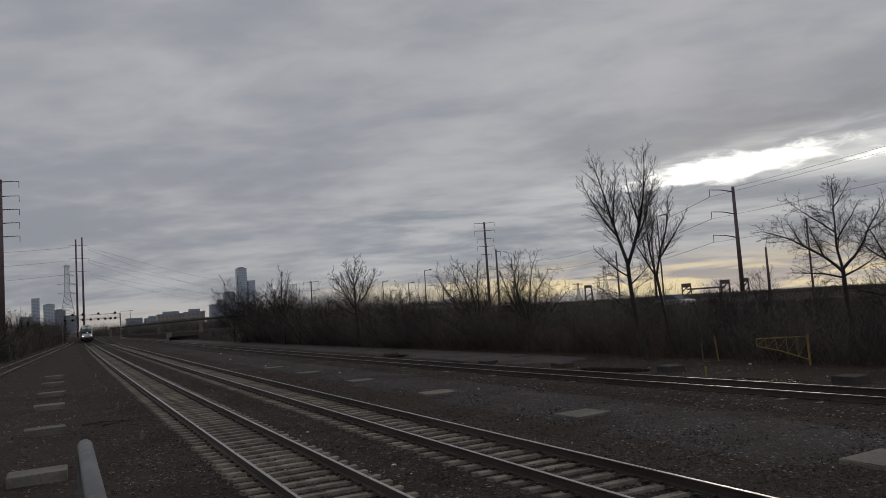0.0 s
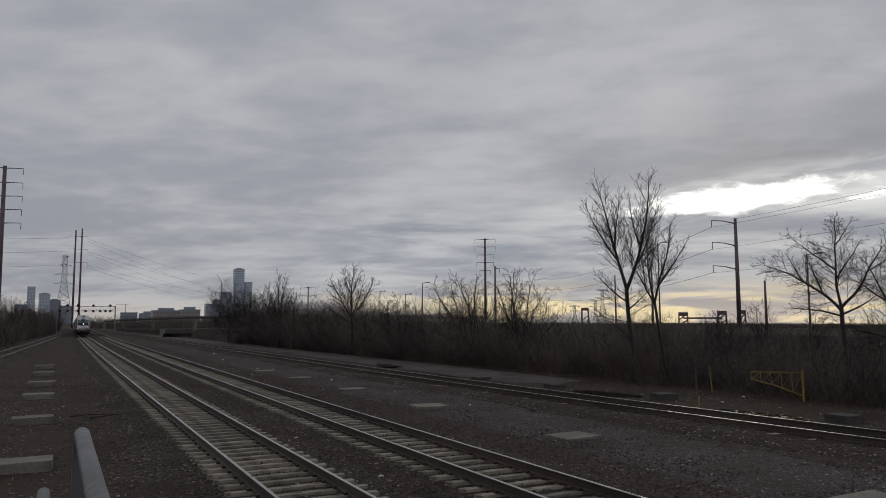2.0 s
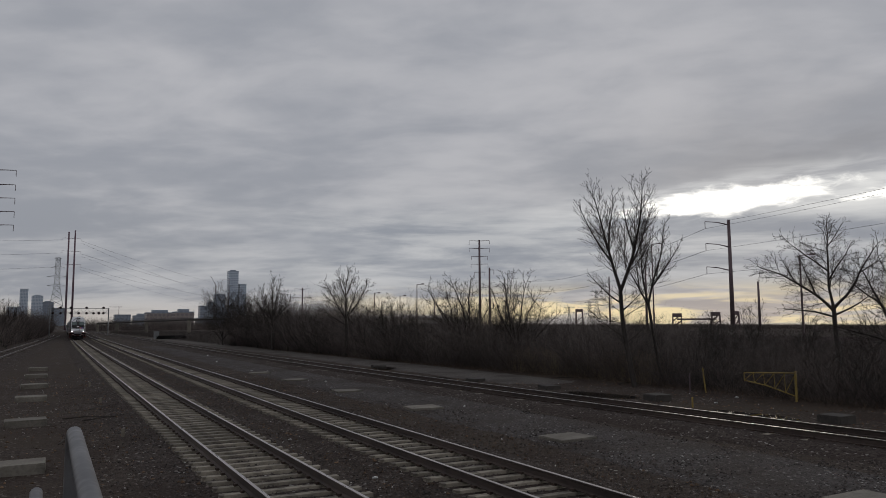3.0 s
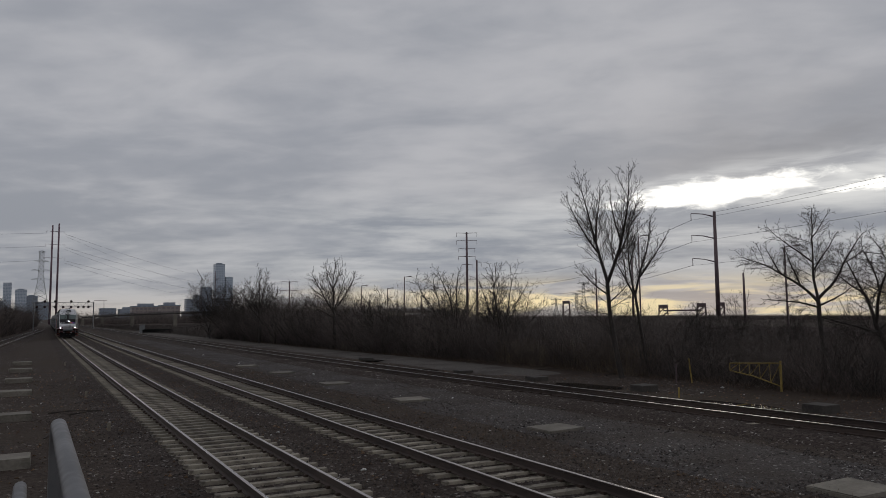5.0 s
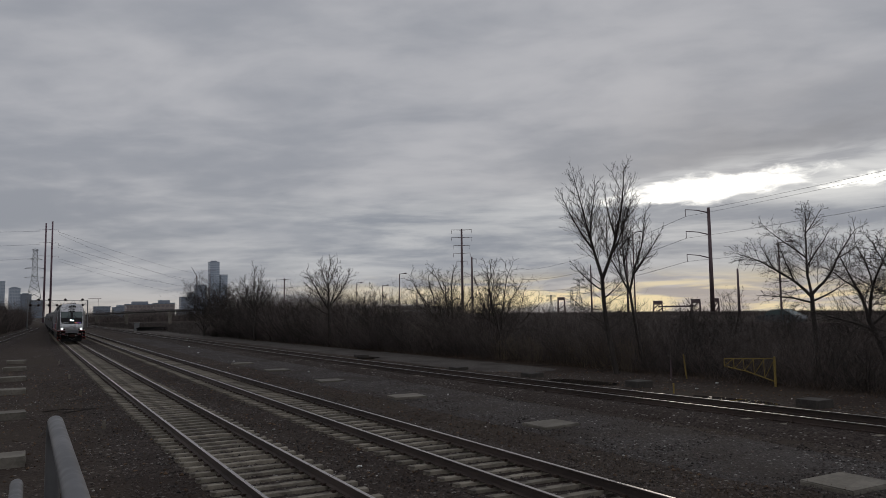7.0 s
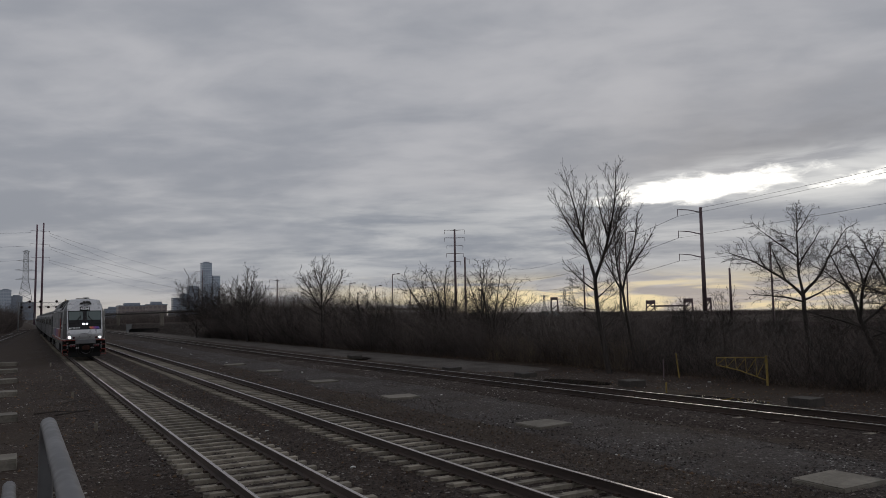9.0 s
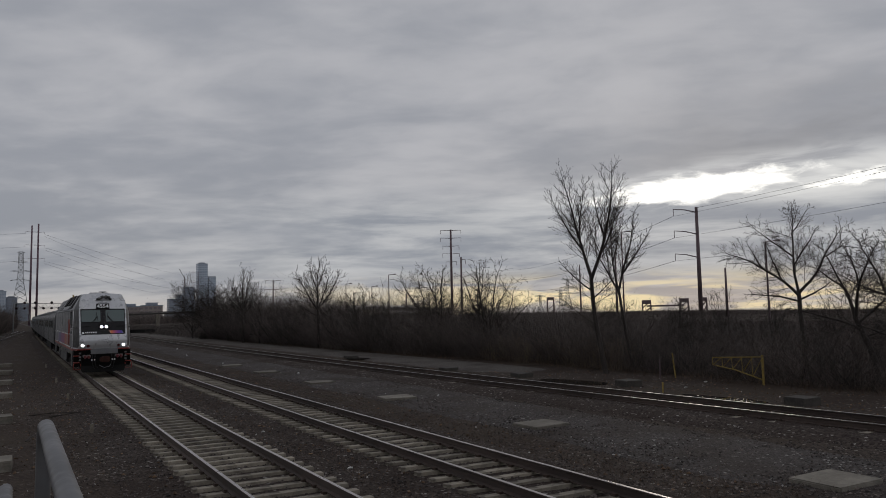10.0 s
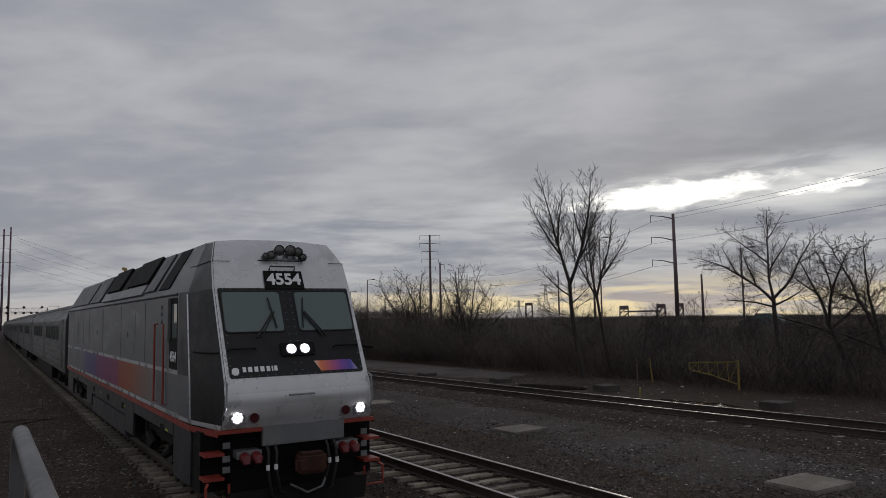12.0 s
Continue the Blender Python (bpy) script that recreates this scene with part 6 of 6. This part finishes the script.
def coach():
    ob = empty("passenger_coach", "dull stainless passenger coach with dark windows in the train", "coach", "coaches of the train")
    L = 25.6
    prof = [(1.50, 1.05), (1.52, 1.5), (1.52, 3.15), (1.44, 3.45), (1.20, 3.72), (0.75, 3.9), (0.0, 3.96)]
    out = [(x, z) for x, z in prof] + [(-x, z) for x, z in prof[-2::-1]]
    part("body", extrude(bmesh.new(), out, 0.0, L), STAINLESS, ob)
    for s in (-1, 1):
        lo, hi = min(s * 1.515, s * 1.526), max(s * 1.515, s * 1.526)
        part("window_band", box(lo, hi, 3.0, 11.4, 2.28, 2.98), SLATE, ob, "dark band holding the windows")
        part("window_band", box(lo, hi, 14.2, L - 3.0, 2.28, 2.98), SLATE, ob, "dark band holding the windows")
        for y in list(np.arange(3.2, 10.8, 1.65)) + list(np.arange(14.5, 22, 1.65)):
            part("window", box(min(s * 1.52, s * 1.53), max(s * 1.52, s * 1.53), y, y + 1.4, 2.34, 2.92), PANE, ob)
        for y in (1.0, 12.2, L - 2.1):
            part("door", box(lo, hi, y, y + 1.15, 1.2, 3.22), SLATE, ob, "dark coach door")
        for z in (1.35, 1.6, 1.85):
            part("side_rib", box(lo, hi, 0.1, L - 0.1, z, z + 0.05), GALV, ob)
        part("skirt", box(min(s * 1.2, s * 1.48), max(s * 1.2, s * 1.48), 6.8, 18.6, 0.45, 1.04, bevel=0.03), BLACKED, ob)
        part("roof_rib", tube([(s * 1.25, 0, 3.70), (s * 1.25, L, 3.70)], 0.03, 5), GALV, ob)
    for y in np.arange(0.8, L, 1.6):
        part("roof_seam", tube([(x * 1.004, y, z + 0.006) for x, z in out[3:-3]], 0.016, 4), GALV, ob)
    for y in (-0.02, L - 0.28):
        part("end_wall", extrude(bmesh.new(), [(x * 0.985, z - 0.03) for x, z in out], y, y + 0.3), SLATE, ob)
    part("gangway", box(-0.55, 0.55, -0.62, -0.03, 1.1, 3.3, bevel=0.05), HOSE, ob, "black rubber gangway")
    part("underframe", box(-1.3, 1.3, 0.2, L - 0.2, 0.95, 1.045), BLACKED, ob)
    return ob, bogies(ob, (4.0, L - 4.0), 1.3)


loco, loco_wheels = locomotive()
first_coach, coach_wheels = coach()
train = [(loco, 0.0, 21.4, loco_wheels)]
lead = 22.1
for i in range(7):
    if i == 0:
        c, cw = first_coach, coach_wheels
    else:
        c, cw = copy_thing(first_coach, Matrix.Identity(4)), None
    train.append((c, lead, 25.6, cw))
    lead += 26.25


# ---- a car on the highway ----
def car(label, paint):
    ob = empty("car", label, "car", "highway cars")
    lower = [(-2.2, 0.28), (-2.28, 0.55), (-2.2, 0.82), (-1.3, 0.95), (0.95, 1.0), (2.05, 0.92), (2.22, 0.6), (2.18, 0.28)]
    roof = [(-1.45, 0.94), (-0.55, 1.42), (0.75, 1.46), (1.75, 0.98)]
    turn = Matrix.Rotation(math.pi / 2, 4, "Z")
    for name, outline, w, m in (("body", lower, 0.9, paint), ("cabin", roof, 0.74, PANE)):
        bm = extrude(bmesh.new(), outline, -w, w)
        bmesh.ops.bevel(bm, geom=list(bm.edges), offset=0.05, segments=2, affect="EDGES")
        part(name, bm, m, ob, at=turn)
    part("roof_panel", box(-0.68, 0.68, -0.6, 0.75, 1.455, 1.49, bevel=0.015), paint, ob)
    for x in (-0.82, 0.82):
        for y in (-1.4, 1.35):
            w = part("wheel", tube([(x - 0.1, y, 0.32), (x + 0.1, y, 0.32)], 0.32, 18), HOSE, ob)
            part("rim", tube([(x - 0.11, y, 0.32), (x + 0.11, y, 0.32)], 0.19, 12), GALV, w)
    return ob


CARWHITE = material("white_car_paint", (0.62, 0.62, 0.63), (0.72, 0.72, 0.73), 0.3, 0.0, 1.0, coat=0.5)
CARDARK = material("dark_car_paint", (0.05, 0.055, 0.06), (0.08, 0.085, 0.09), 0.3, 0.0, 1.0, coat=0.5)
white_car = car("white car driving along the highway", CARWHITE)
grey_car = car("dark grey car driving along the highway's far lanes", CARDARK)
late_car = car("dark car driving along the highway's far lanes", CARDARK)


# ---- all that moves ----
def nose_y(t):
    s = 12.0 - t
    return 11.4 + 16.6 * s + 0.06 * s * s


def on_track(y0, length):
    """The pose of a vehicle whose front stands at y0 along the first track."""
    a, b = y0 + 3.0, y0 + length - 3.0
    xa, xb = float(track_x(1, a)), float(track_x(1, b))
    turn = math.atan2(xb - xa, b - a)
    x = xa - math.tan(turn) * 3.0
    return Matrix.Translation((x, y0, 0)) @ Matrix.Rotation(-turn, 4, "Z")


def motions():
    times = [0.5 * i for i in range(25)]
    for ob, back, length, wheels in train:
        walk(ob, [(t, on_track(nose_y(t) + back, length)) for t in times])
    spins = [i / FPS for i in range(int(12 * FPS) + 1)]
    for w, c in loco_wheels + coach_wheels:
        walk(w, [(t, Matrix.Translation((0, c, 0.50)) @ Matrix.Rotation((nose_y(0) - nose_y(t)) / 0.50, 4, "X")) for t in spins])
    walk(grey_car, [(t, pose(62.2, 36.8 + 17.2 * (t - 6.5), 1.32, 0, 0, 180)) for t in times])
    walk(late_car, [(t, pose(62.2, 43.0 + 17.0 * (t - 12.0), 1.32, 0, 0, 180)) for t in times])
    walk(white_car, [(t, pose(58.2, 59.0 - 17.0 * t, 1.30, 0, 0, 0)) for t in times])


motions()
